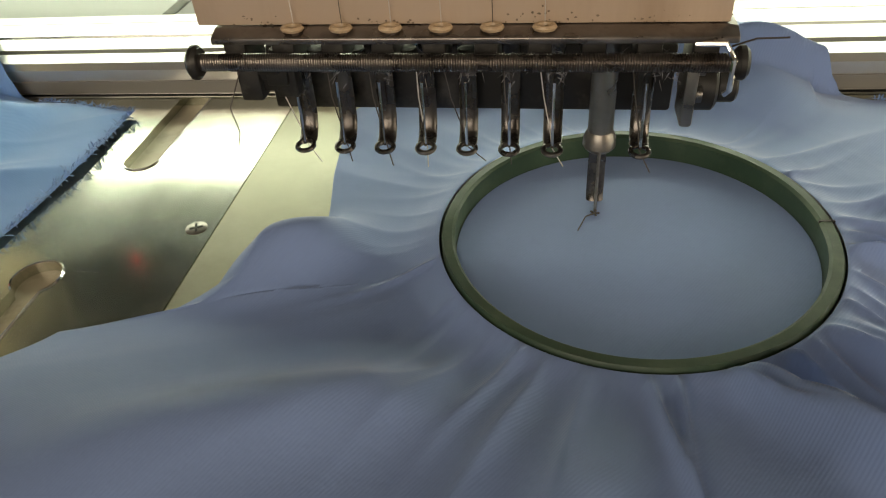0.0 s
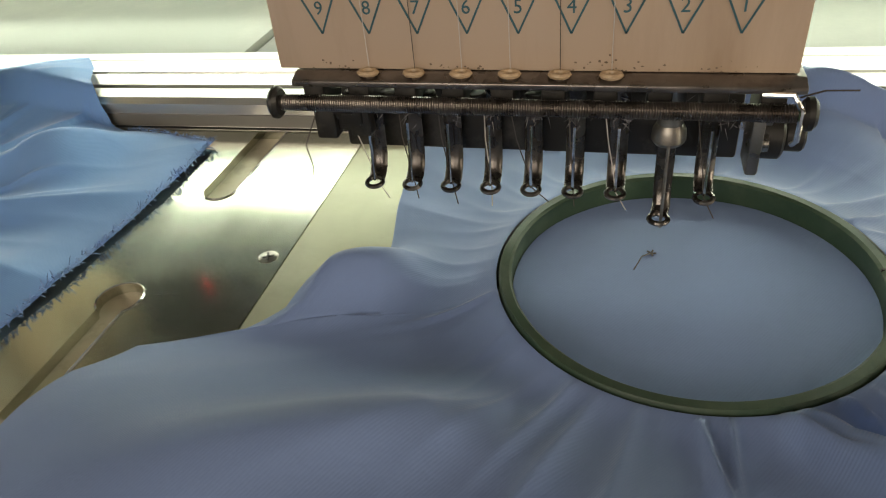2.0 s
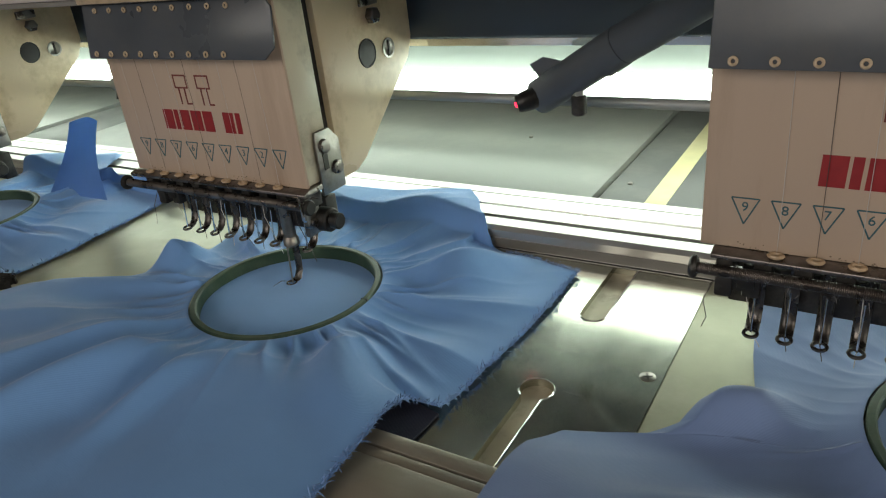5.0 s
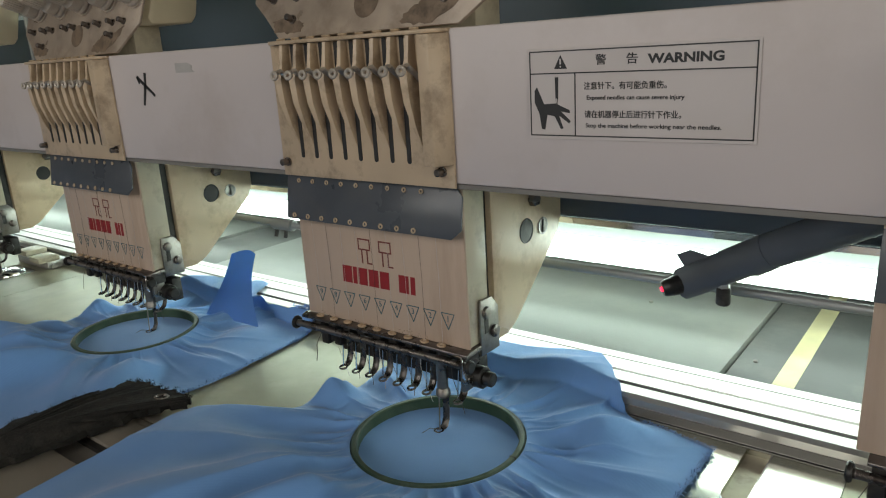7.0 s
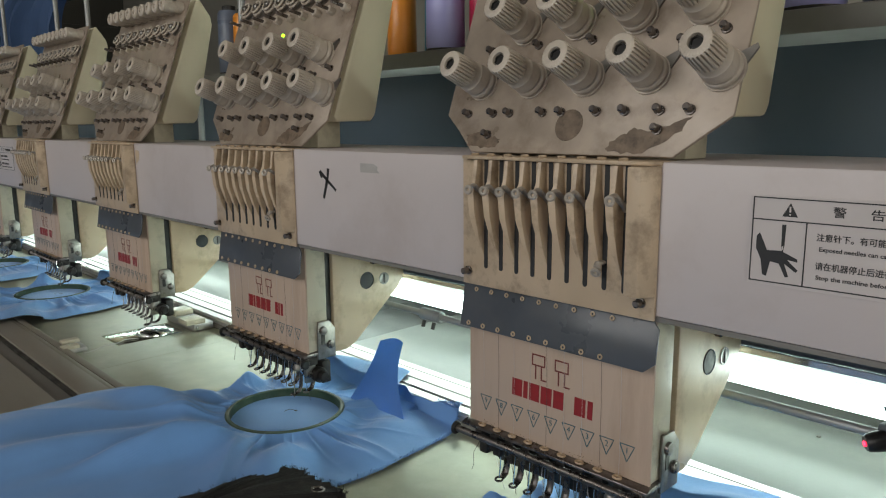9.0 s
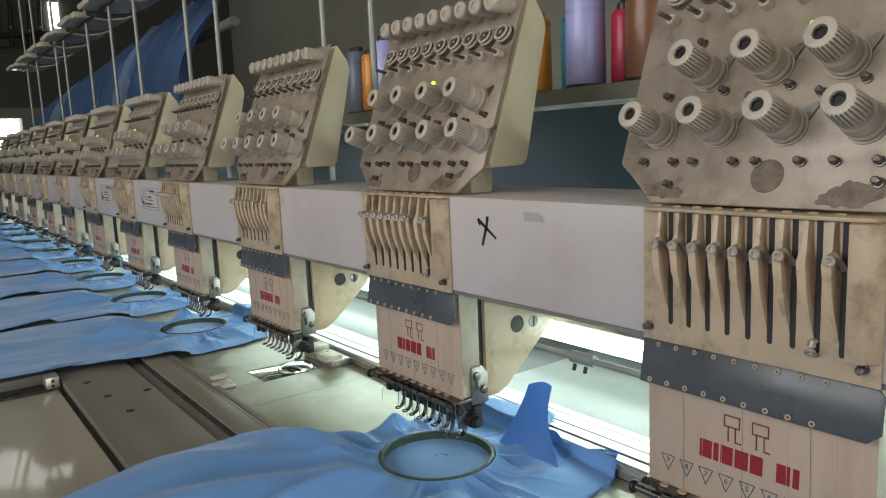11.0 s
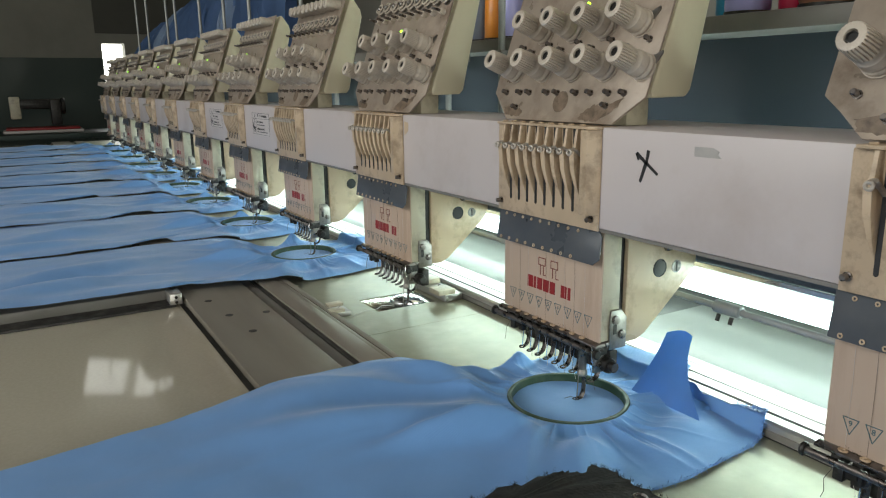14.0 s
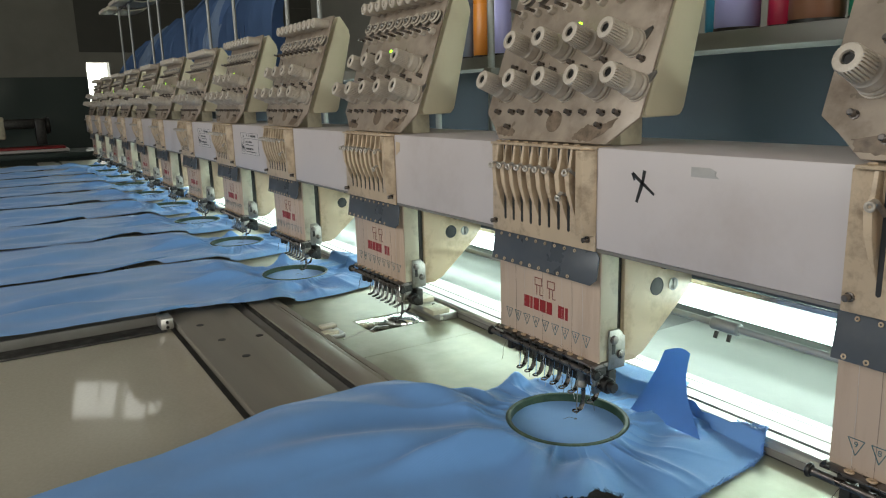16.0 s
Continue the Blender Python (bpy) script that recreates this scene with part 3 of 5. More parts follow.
# pen cross and worn sticker on the beam
bm = B()
for p, q, w in (((-0.4988, 1.0050), (-0.4800, 0.9925), 0.0013), ((-0.4885, 1.0075), (-0.4900, 0.9985), 0.0014), ((-0.4902, 0.9990), (-0.4948, 0.9862), 0.0015), ((-0.4990, 1.0052), (-0.4968, 1.0005), 0.0010)):
    d = Vector((q[0] - p[0], q[1] - p[1])).normalized() * w
    prism(bm, [(p[0] - d.y, p[1] + d.x), (p[0] + d.y, p[1] - d.x), (q[0] + d.y * 0.7, q[1] - d.x * 0.7), (q[0] - d.y * 0.7, q[1] + d.x * 0.7)], "y", -0.0078, -0.0076)
tagged(part("pen_mark", bm, INK_BLACK, beam), "black hand-drawn cross")
part("torn_sticker", prism(B(), [(-0.4515, 1.0065), (-0.4515, 1.0125), (-0.438, 1.0125), (-0.4335, 1.0105), (-0.4345, 1.0085), (-0.4315, 1.0065)], "y", -0.0079, -0.0076), material("old_glue", (0.42, 0.40, 0.38), 0.6, scale=80), beam, "torn grey sticker remnant")
part("torn_sticker", prism(B(), [(-0.829, 0.999), (-0.829, 1.0135), (-0.820, 1.0125), (-0.821, 1.004)], "y", -0.0079, -0.0076), bpy.data.materials["cover_paint"], beam, "torn tan sticker remnant")


def warning_sign(x0):
    """The white warning sign; x0 is its left edge."""
    s = thing("warning_sign", pose(x0, -0.0078, 0.9727), "white warning sign with black print stuck on the beam", "sign", "warning signs on the beam")
    part("sheet", box(B(), 0, 0.0938, -0.0003, 0, -0.001, 0.0362), PAPER, s)
    bm = B()
    W, H, e, y0, y1 = 0.0928, 0.0352, 0.00025, -0.00045, -0.0003
    for xa, xb, za, zb in ((0.0008, W, 0.0002, 0.0002 + e * 2), (0.0008, W, H - e * 2, H), (0.0008, 0.0008 + e * 2, 0.0002, H), (W - e * 2, W, 0.0002, H),
                           (0.0008, W, 0.0258, 0.0258 + e * 2), (0.0218, 0.0218 + e * 2, 0.0002, 0.0258)):
        box(bm, xa, xb, y0, y1, za, zb)
    part("border", bm, INK_BLACK, s)
    # warning triangle and pictogram
    bm = prism(B(), [(0.0125, 0.0278), (0.0185, 0.0278), (0.0155, 0.0333)], "y", -0.00045, -0.0003)
    part("warning_triangle", bm, INK_BLACK, s)
    part("exclamation_mark", box(box(B(), 0.0152, 0.0158, -0.0006, -0.00045, 0.0296, 0.0318), 0.0152, 0.0158, -0.0006, -0.00045, 0.0284, 0.0289), PAPER, s)
    bm = prism(B(), [(0.003, 0.019), (0.0042, 0.0205), (0.0075, 0.0135), (0.013, 0.0138), (0.0195, 0.011), (0.0196, 0.0098), (0.0155, 0.0105), (0.0200, 0.0065), (0.0192, 0.0056),
                     (0.0145, 0.0088), (0.0165, 0.0035), (0.0153, 0.0032), (0.0125, 0.0085), (0.009, 0.009), (0.0078, 0.0028), (0.0062, 0.0032), (0.0052, 0.0095), (0.003, 0.014)], "y", -0.00045, -0.0003)
    part("pictogram", bm, INK_BLACK, s)
    bm = prism(B(), [(0.0128, 0.0245), (0.0144, 0.0245), (0.0142, 0.016), (0.0136, 0.0125), (0.0130, 0.016)], "y", -0.00045, -0.0003)
    part("needle_pictogram", bm, INK_BLACK, s)
    part("needle_eye", box(B(), 0.0134, 0.0138, -0.0006, -0.00045, 0.0142, 0.0158), PAPER, s)
    rows = [("\u8b66", 0.0044, 0.0335, 0.0306, 0.0046), ("\u544a", 0.0044, 0.0465, 0.0306, 0.0046), ("WARNING", 0.0048, 0.0672, 0.0303, 0.0285),
            ("\u6ce8\u610f\u9488\u4e0b\u3002\u6709\u53ef\u80fd\u8d1f\u91cd\u4f24\u3002", 0.0032, 0.0442, 0.0205, 0.0345), ("Exposed needles can cause severe injury", 0.0024, 0.0472, 0.0160, 0.0400),
            ("\u8bf7\u5728\u673a\u5668\u505c\u6b62\u540e\u8fdb\u884c\u9488\u4e0b\u4f5c\u4e1a\u3002", 0.0032, 0.0472, 0.0092, 0.0400), ("Stop the machine before working near the needles.", 0.0024, 0.0540, 0.0048, 0.0545)]
    for text, size, cx, cz, width in rows:
        lettering("lettering", text, size, INK_BLACK, s, Matrix.Translation((cx, -0.0004, cz)) @ FACE, width=width, bold=0.00018 if text == "WARNING" else 0.00004)
    return s


warning_sign(-0.1905)
warning_sign(-1.385)
warning_sign(-1.685)

# ---------------------------------------------------------------- embroidery heads
OILBROWN = material("oily_dirt", (0.19, 0.14, 0.10), 0.42, vary=0.3, scale=150, dirt=(0.06, 0.045, 0.03), dirt_scale=200, dirt_amount=0.8)
NEEDLES = [-0.0447 + 0.01205 * i for i in range(9)]
FEET = [-0.0397 + 0.01122 * i for i in range(9)]
SLOTS = [-0.0370 + 0.0111 * i for i in range(9)]
ACTIVE = 7            # the second needle from the right is sewing
LEAN20 = radians(20)


def on_plate(x, u, v):
    """A place on the tension board: across, up along the board, out from it."""
    return (x, -0.0020 + math.sin(LEAN20) * u - math.cos(LEAN20) * v, 0.2222 + math.cos(LEAN20) * u + math.sin(LEAN20) * v)


PLATE_M = Matrix.Translation(on_plate(-0.0025, 0, 0)) @ Matrix.Rotation(radians(90) - LEAN20, 4, "X")   # local x across, y up the board, z outwards


def mesh_eyelet(mat):
    bm = ring(B(), (0, 0, 0), (0, 0, 1), 0.0021, 0.0009, 16, 6)
    return mesh_of("eyelet", bm, mat)


def mesh_knob():
    """Tension knob: discs at the board, a stepped sleeve and a fluted cap with a recess; points along z."""
    bm = lathe(B(), (0, 0, 0), (0, 0, 1), [(0, 0.0112), (0.0014, 0.0112), (0.0016, 0.0084), (0.0028, 0.0084), (0.0030, 0.0106), (0.0050, 0.0105), (0.0056, 0.0100), (0.0060, 0.0088), (0.0068, 0.0087),
                                            (0.0070, 0.0100), (0.0135, 0.0097), (0.0143, 0.0090), (0.0172, 0.0084), (0.0175, 0.0080)], 30)
    n = 156
    rings = []
    for d, r, f in ((0.0172, 0.0074, 0), (0.0174, 0.0087, 0.0), (0.0184, 0.0092, 0.0004), (0.0190, 0.0092, 0.0014), (0.0316, 0.0086, 0.0013), (0.0326, 0.0082, 0.0003), (0.0331, 0.0075, 0.0), (0.0331, 0.0040, 0.0), (0.0296, 0.0036, 0.0), (0.0296, 0.0004, 0.0)):
        rings.append([bm.verts.new(((r - f * (i % 6 > 3)) * math.cos(2 * math.pi * i / n), (r - f * (i % 6 > 3)) * math.sin(2 * math.pi * i / n), d)) for i in range(n)])
    for a, b in zip(rings, rings[1:]):
        for i in range(n):
            bm.faces.new((a[i], a[(i + 1) % n], b[(i + 1) % n], b[i]))
    bm.faces.new(rings[-1])
    return mesh_of("tension_knob", bm, KNOB)


def mesh_cap():
    return mesh_of("knob_cap", lathe(B(), (0, 0, 0.0297), (0, 0, 1), [(0, 0.0035), (0.0024, 0.0035), (0.0025, 0.0027), (0.0017, 0.0025)], 6), BLACK)


def mesh_bolt(r, h):
    return mesh_of("bolt", lathe(B(), (0, 0, 0), (0, 0, 1), [(0, r * 1.35), (h * 0.2, r * 1.35), (h * 0.22, r), (h * 0.9, r), (h, r * 0.7)], 10), DARKSTEEL)


def mesh_foot(x):
    """A presser foot: flat shank that bends forward into a small ring."""
    bm = sweep(B(), [(x, 0.0140, 0.050), (x, 0.0140, 0.0320), (x, 0.0136, 0.0278), (x, 0.0122, 0.0244), (x, 0.0104, 0.0227), (x, 0.0088, 0.0222)], 0.0025, 12, 0.38)
    ring(bm, (x, 0.0066, 0.0219), (0, -0.12, 1), 0.0023, 0.0007, 20, 8)
    return bm


def build_head(bar_left=-0.0645, eyelets=9):
    h = thing("needle_unit", pose(0, 0, T), "nine-needle embroidery unit in worn cream paint on the beam", "embroidery unit", "embroidery units on the beam")
    # needle case
    bm = prism(B(), [(-0.058, 0.0585), (0.065, 0.0585), (0.065, 0.147), (-0.058, 0.147)], "y", 0.0, 0.0016, 0.0004)
    panel = part("front_panel", bm, PANEL, h, "beige painted front panel with numbered triangles")
    part("case_body", box(B(), -0.0575, 0.0645, 0.0017, 0.0195, 0.0588, 0.1475, 0.0008), CASE, h, "stained white metal case")
    part("slide", box(B(), -0.05, 0.060, 0.0196, 0.0268, 0.056, 0.147), BLACK, h, "black slide behind the case")
    # numbered triangles
    for i, x in enumerate(NEEDLES):
        w, z1, z0, t = 0.0043, 0.0767, 0.0676, 0.00022
        bm = B()
        pts = [(x - w, z1), (x + w, z1), (x, z0)]
        for a, b in zip(pts, pts[1:] + pts[:1]):
            d = Vector((b[0] - a[0], b[1] - a[1])).normalized() * t
            prism(bm, [(a[0] - d.y, a[1] + d.x), (a[0] + d.y, a[1] - d.x), (b[0] + d.y, b[1] - d.x), (b[0] - d.y, b[1] + d.x)], "y", -0.0002, 0.0)
        tri = part("triangle_mark", bm, INK_BLUE, panel, "blue outlined triangle")
        lettering("numeral", str(9 - i), 0.0046, INK_BLUE, panel, Matrix.Translation((x, -0.0001, 0.0736)) @ FACE)
    # maker's mark as plain blocks in its red
    for x0, x1 in ((-0.0245, -0.0172), (-0.0162, -0.0132), (-0.0120, -0.0050), (-0.0038, 0.0036), (0.0048, 0.0116), (0.0188, 0.0258), (0.0272, 0.0304)):
        part("red_block", prism(B(), [(x0, 0.0833), (x1, 0.0833), (x1 + 0.0003, 0.0935), (x0 + 0.0003, 0.0935)], "y", -0.0002, 0.0), INK_RED, panel, "plain red printed block")
    for cx in (-0.0055, 0.0102):
        for xa, xb, za, zb in ((-0.0046, 0.0046, 0.1104, 0.1112), (-0.0046, -0.0039, 0.1052, 0.1104), (0.0039, 0.0046, 0.1052, 0.1104), (-0.0046, 0.0046, 0.1044, 0.1052),
                               (-0.0024, -0.0016, 0.0965, 0.1044), (0.0016, 0.0024, 0.0965, 0.1044), (0.0024, 0.0054, 0.0965, 0.0973)):
            part("brown_stroke", box(B(), cx + xa, cx + xb, -0.0002, 0.0, za, zb), INK_BROWN, panel, "thin dark red printed stroke")
    # oily brown spots along the panel's foot
    rs = random.Random(71)
    bm = B()
    for i in range(60):
        x, z, r = (-0.043, -0.012, 0.02, 0.031, 0.052)[i % 5] + rs.gauss(0, 0.0045), 0.0587 + abs(rs.gauss(0, 0.0013)), rs.uniform(0.00008, 0.0003)
        x = max(-0.0565, min(0.0635, x))
        prism(bm, [(x + r * rs.uniform(0.6, 1.9) * math.cos(a * 1.0472), z + r * rs.uniform(0.5, 1.2) * math.sin(a * 1.0472)) for a in range(6)], "y", -0.00018, 0.0)
    tagged(part("oil_spots", bm, OILBROWN, panel), "brown oil spots", kind="stuff")
    # lower bracket, spring bar
    bm = prism(B(), [(-0.0048, 0.0556), (0.012, 0.0556), (0.012, 0.0584), (-0.0012, 0.0584), (-0.0048, 0.0572)], "x", bar_left + 0.004, 0.0665, 0.0004)
    br = part("lower_bracket", bm, DARKSTEEL, h, "dark oily metal bracket")
    for i in range(eyelets):
        x = (-0.0335 if eyelets < 9 else -0.0455) + 0.0117 * i
        put("eyelet", EYELET, h, Matrix.Translation((x, -0.0026, 0.0588)) @ Matrix.Diagonal((0.95, 0.7, 0.8, 1)), "worn beige ceramic eyelet")
        part("thread", sweep(B(), [(x - 0.001, -0.0008, 0.121), (x - 0.0004, -0.0006, 0.095), (x, -0.0012, 0.0585)], 0.0001, 4), DARKTHREAD if i % 3 == 1 else THREAD, h)
    prof = [(0.0, 0.0019)]
    turns = int((0.0652 - bar_left) / 0.0006)
    for i in range(turns):
        prof += [(0.001 + i * 0.0006, 0.0022), (0.0013 + i * 0.0006, 0.00188)]
    part("spring_bar", lathe(B(), (bar_left, -0.0045, 0.0512), (1, 0, 0), prof, 12), DARKSTEEL, h, "dark spring-wound bar")
    part("end_cap", cyl(B(), (bar_left - 0.0025, -0.0045, 0.0512), (bar_left, -0.0045, 0.0512), 0.0042, 16, 0.0008), BLACK, h)
    part("end_cap", cyl(B(), (0.0662, -0.0045, 0.0512), (0.069, -0.0045, 0.0512), 0.0038, 16, 0.0008), BLACK, h)
    for i in range(10):
        part("bar_post", box(B(), -0.052 + 0.0122 * i, -0.0465 + 0.0122 * i, -0.002, 0.010, 0.0475, 0.0557, 0.0004), BLACK, h)
    part("hook_wire", sweep(B(), [(0.0575, -0.0045, 0.0555), (0.0635, -0.0062, 0.0562), (0.0655, -0.0075, 0.053), (0.0655, -0.0075, 0.046), (0.065, -0.006, 0.0445)], 0.0007, 8), CHROME, h, "bent bright wire")
    # dark needle-bar block with lumpy ends
    part("needle_block", box(B(), -0.0505, 0.058, 0.0178, 0.0262, 0.0275, 0.0462, 0.001), BLACK, h, "black block behind the needles")
    for i in range(14):
        bm = B()
        x = -0.052 + 0.008 * (i % 7) + 0.002 * math.sin(i * 5.1)
        if i < 6:
            box(bm, -0.053 + 0.0018 * i, -0.047 + 0.0018 * i, 0.003 + 0.001 * (i % 3), 0.010, 0.037 + 0.0018 * ((i * 3) % 5), 0.046 + 0.001 * (i % 2), 0.0008)
        else:
            cyl(bm, (x + 0.012, 0.007, 0.045), (x + 0.012, 0.007, 0.050), 0.0028, 8, 0.0004)
        part("thread_guide_block", bm, BLACK, h, "oily lint-covered guide")
    bm = cyl(B(), (0.0585, 0.011, 0.0385), (0.0665, 0.011, 0.0385), 0.0062, 14, 0.0008)
    cyl(bm, (0.0665, 0.011, 0.0385), (0.0715, 0.011, 0.0385), 0.0042, 10, 0.0006)
    part("picker_motor", bm, BLACK, h, "black knurled motor knob")
    bm = box(B(), 0.0575, 0.0605, 0.0, 0.010, 0.0325, 0.0535, 0.0008)
    cyl(bm, (0.0605, 0.004, 0.0395), (0.0622, 0.004, 0.0395), 0.0022, 10)
    cyl(bm, (0.0605, 0.004, 0.0465), (0.0622, 0.004, 0.0465), 0.0022, 10)
    part("motor_bracket", bm, STEEL, h)
    # presser feet, needles and their threads
    for i, x in enumerate(FEET):
        if i != ACTIVE:
            part("presser_foot", mesh_foot(x), FOOTSTEEL, h)
            part("needle", cyl(B(), (x, 0.0066, 0.0225), (x, 0.0085, 0.040), 0.0004, 6), CHROME, h)
            rnd = random.Random(i * 7 + 3)
            lean = rnd.uniform(-0.006, 0.001)
            part("thread", sweep(B(), [(x + lean, 0.008, 0.048), (x + lean * 0.6, 0.006, 0.037), (x + lean * 0.2, 0.0075, 0.028), (x, 0.009, 0.021), (x - 0.001 - lean, 0.008, 0.0175 - 0.003 * rnd.random())], 0.00016, 5), DARKTHREAD if i % 3 else THREAD, h)
    part("stray_thread", sweep(B(), [(-0.052, 0.003, 0.045), (-0.056, 0.001, 0.036), (-0.054, -0.001, 0.03), (-0.0555, -0.001, 0.0255)], 0.00018, 5), DARKTHREAD, h)
    part("stray_thread", sweep(B(), [(0.066, -0.001, 0.0535), (0.070, -0.004, 0.0565), (0.076, -0.006, 0.0575)], 0.00022, 5), DARKTHREAD, h)
    fv, ff = [], []
    lr = random.Random(19)
    for cx in [x + 0.001 for x in FEET] + [-0.0505, -0.049, 0.0565, 0.059]:
        for _ in range(26):
            e = Vector((cx + lr.gauss(0, 0.0016), 0.0095 + lr.gauss(0, 0.0012), 0.0445 + lr.gauss(0, 0.0018)))
            d = Vector((lr.gauss(0, 1), lr.gauss(-0.3, 0.7), lr.gauss(-0.5, 0.9))).normalized() * lr.uniform(0.0012, 0.0042)
            w = d.cross(Vector((0.3, 1, 0.2))).normalized() * 0.00013
            i0 = len(fv)
            fv += [e - w, e + w, e + d * 0.6 + w, e + d]
            ff += [(i0, i0 + 1, i0 + 2, i0 + 3)]
    lm = bpy.data.meshes.new("lint")
    lm.from_pydata(fv, [], ff)
    lm.materials.append(LINT)
    part("lint", lm, LINT, h, "grey lint and thread ends", kind="stuff")
    # the sewing needle's foot and clamp: authored at its low position
    x = NEEDLES[ACTIVE]
    bm = sweep(B(), [(x, 0.0088, 0.060), (x, 0.0088, 0.014), (x, 0.0082, 0.008), (x, 0.0062, 0.0042), (x - 0.0004, 0.004, 0.0033)], 0.0023, 12, 0.45)
    ring(bm, (x - 0.0006, 0.0016, 0.0030), (0, 0, 1), 0.0024, 0.0007, 18, 8)
    foot = part("sewing_foot", bm, FOOTSTEEL, h, "presser foot at work on the cloth")
    bm = cyl(B(), (x, 0.0068, 0.023), (x, 0.0068, 0.056), 0.0032, 14, 0.0005)
    lathe(bm, (x, 0.0068, 0.0225), (0, 0, 1), [(0, 0.0033), (0.0012, 0.0043), (0.004, 0.0041), (0.0055, 0.0033)], 12)
    cyl(bm, (x, 0.0016, 0.0005), (x, 0.0030, 0.0235), 0.00045, 6)
    bar = part("needle_bar", bm, STEEL, foot, "needle bar with lint-covered clamp")
    # arm behind the case
    bm = prism(B(), [(0.027, 0.0535), (0.040, 0.0535), (0.049, 0.0575), (0.0985, 0.099), (0.1035, 0.109), (0.1035, 0.1455), (0.027, 0.1455)], "x", 0.002, 0.0635, 0.0012)
    arm = part("arm", bm, ARM, h, "cream painted side arm with dark hole and rust marks")
    part("arm_hole", ring(lathe(B(), (0.0632, 0.062, 0.1085), (1, 0, 0), [(0, 0.0066), (0.0005, 0.0066), (0.0006, 0.006)], 24), (0.0636, 0.062, 0.1085), (1, 0, 0), 0.0068, 0.0005, 24, 6), INK_BLACK, arm, "dark round hole")
    s = part("arm_screw", lathe(B(), (0.0634, 0.0805, 0.1075), (1, 0, 0), [(0, 0.0052), (0.0006, 0.0052), (0.0007, 0.0042), (0.0004, 0.0038)], 20), STEEL, arm)
    part("arm_slot", box(B(), 0.0638, 0.0643, 0.0800, 0.0812, 0.1035, 0.1115), BLACK, s)
    part("arm_bolt", box(cyl(B(), (0.0635, 0.068, 0.126), (0.068, 0.068, 0.126), 0.0042, 6, 0.0006), 0.0634, 0.0655, 0.060, 0.074, 0.131, 0.1365, 0.0006), DARKSTEEL, arm, "dark bolt under the beam")
    bm = prism(B(), [(0.0085, 0.052), (0.0255, 0.052), (0.0255, 0.076), (0.0195, 0.083), (0.0095, 0.083), (0.0085, 0.076)], "x", 0.0652, 0.0668, 0.0004)
    br = part("side_bracket", bm, STEEL, h, "bright stamped bracket with two screws")
    bm = B()
    for y, z in ((0.0135, 0.0755), (0.0205, 0.063)):
        lathe(bm, (0.0667, y, z), (1, 0, 0), [(0, 0.0036), (0.0018, 0.0034), (0.0022, 0.0024)], 12)
    part("bracket_screw", bm, DARKSTEEL, br)
    bm = box(B(), 0.0667, 0.0671, 0.0118, 0.0152, 0.064, 0.0735)
    part("bracket_slot", bm, BLACK, br)
    # dark guide plate with two rows of eyelets
    bm = B()
    M = Matrix.Translation((0, -0.004, 0.1455)) @ Matrix.Rotation(radians(-9), 4, "X")
    prism(bm, [(-0.0575, 0.0), (0.066, 0.0), (0.0695, -0.004), (0.0695, -0.0205), (0.0635, -0.0255), (-0.0575, -0.0255)], "y", -0.0012, 0.0, 0.0003)
    bm.transform(M)
    gp = part("guide_plate", bm, SLATE, h, "dark slate-coloured thread guide plate")
    for i in range(9):
        put("eyelet", DULL_EYELET, gp, M @ Matrix.Translation((-0.047 + 0.0114 * i, -0.0018, -0.0028)) @ FACE @ Matrix.Diagonal((0.48, 0.48, 0.5, 1)), "dull metal eyelet")
        put("eyelet", DULL_EYELET, gp, M @ Matrix.Translation((-0.0505 + 0.0113 * i, -0.0018, -0.0232)) @ FACE @ Matrix.Diagonal((0.52, 0.52, 0.5, 1)), "dull metal eyelet")
    # take-up cover: back plate, right block and ribbed fingers with slots between
    cov = part("takeup_cover", prism(B(), [(-0.0545, 0.1465), (0.0685, 0.1465), (0.0685, 0.2185), (-0.0545, 0.2185)], "y", -0.0095, -0.0078, 0.0004), COVER, h, "tan painted take-up lever cover")
    part("cover_block", prism(B(), [(0.0550, -0.0095), (0.0565, -0.0175), (0.0635, -0.0175), (0.0685, -0.0095)], "z", 0.158, 0.2183, 0.0005), COVER, cov, "raised bevelled end of the cover")
    for s in SLOTS:
        w = 0.0013
        pts = [(s + 0.0004 + w * math.cos(math.pi + i * math.pi / 6), 0.1585 + w * math.sin(math.pi + i * math.pi / 6)) for i in range(7)] + [(s + 0.0004 + w, 0.2183), (s + 0.0004 - w, 0.2183)]
        part("lever_slot", prism(B(), pts, "y", -0.0098, -0.0094), INK_BLACK, cov, "dark lever slot")
    for s in SLOTS:
        bm = B()
        rows = []
        for z, xl, xr, d in ((0.2183, -0.0056, -0.0026, 0.0042), (0.207, -0.0058, -0.0022, 0.0062), (0.200, -0.0080, -0.0012, 0.0088), (0.188, -0.0070, -0.0010, 0.0080), (0.176, -0.0046, -0.0009, 0.0048), (0.165, -0.0014, -0.0009, 0.0004)):
            w = xr - xl
            rows.append([bm.verts.new((s + xl, -0.0093, z)), bm.verts.new((s + xl + 0.3 * w, -0.0095 - d, z)), bm.verts.new((s + xr - 0.12 * w, -0.0095 - d * 0.92, z)), bm.verts.new((s + xr, -0.0093, z))])
        for p, q in zip(rows, rows[1:]):
            for i in range(3):
                bm.faces.new((p[i], p[i + 1], q[i + 1], q[i]))
        bm.faces.new(rows[0])
        bm.faces.new(rows[-1])
        part("cover_finger", bm, COVER, cov)
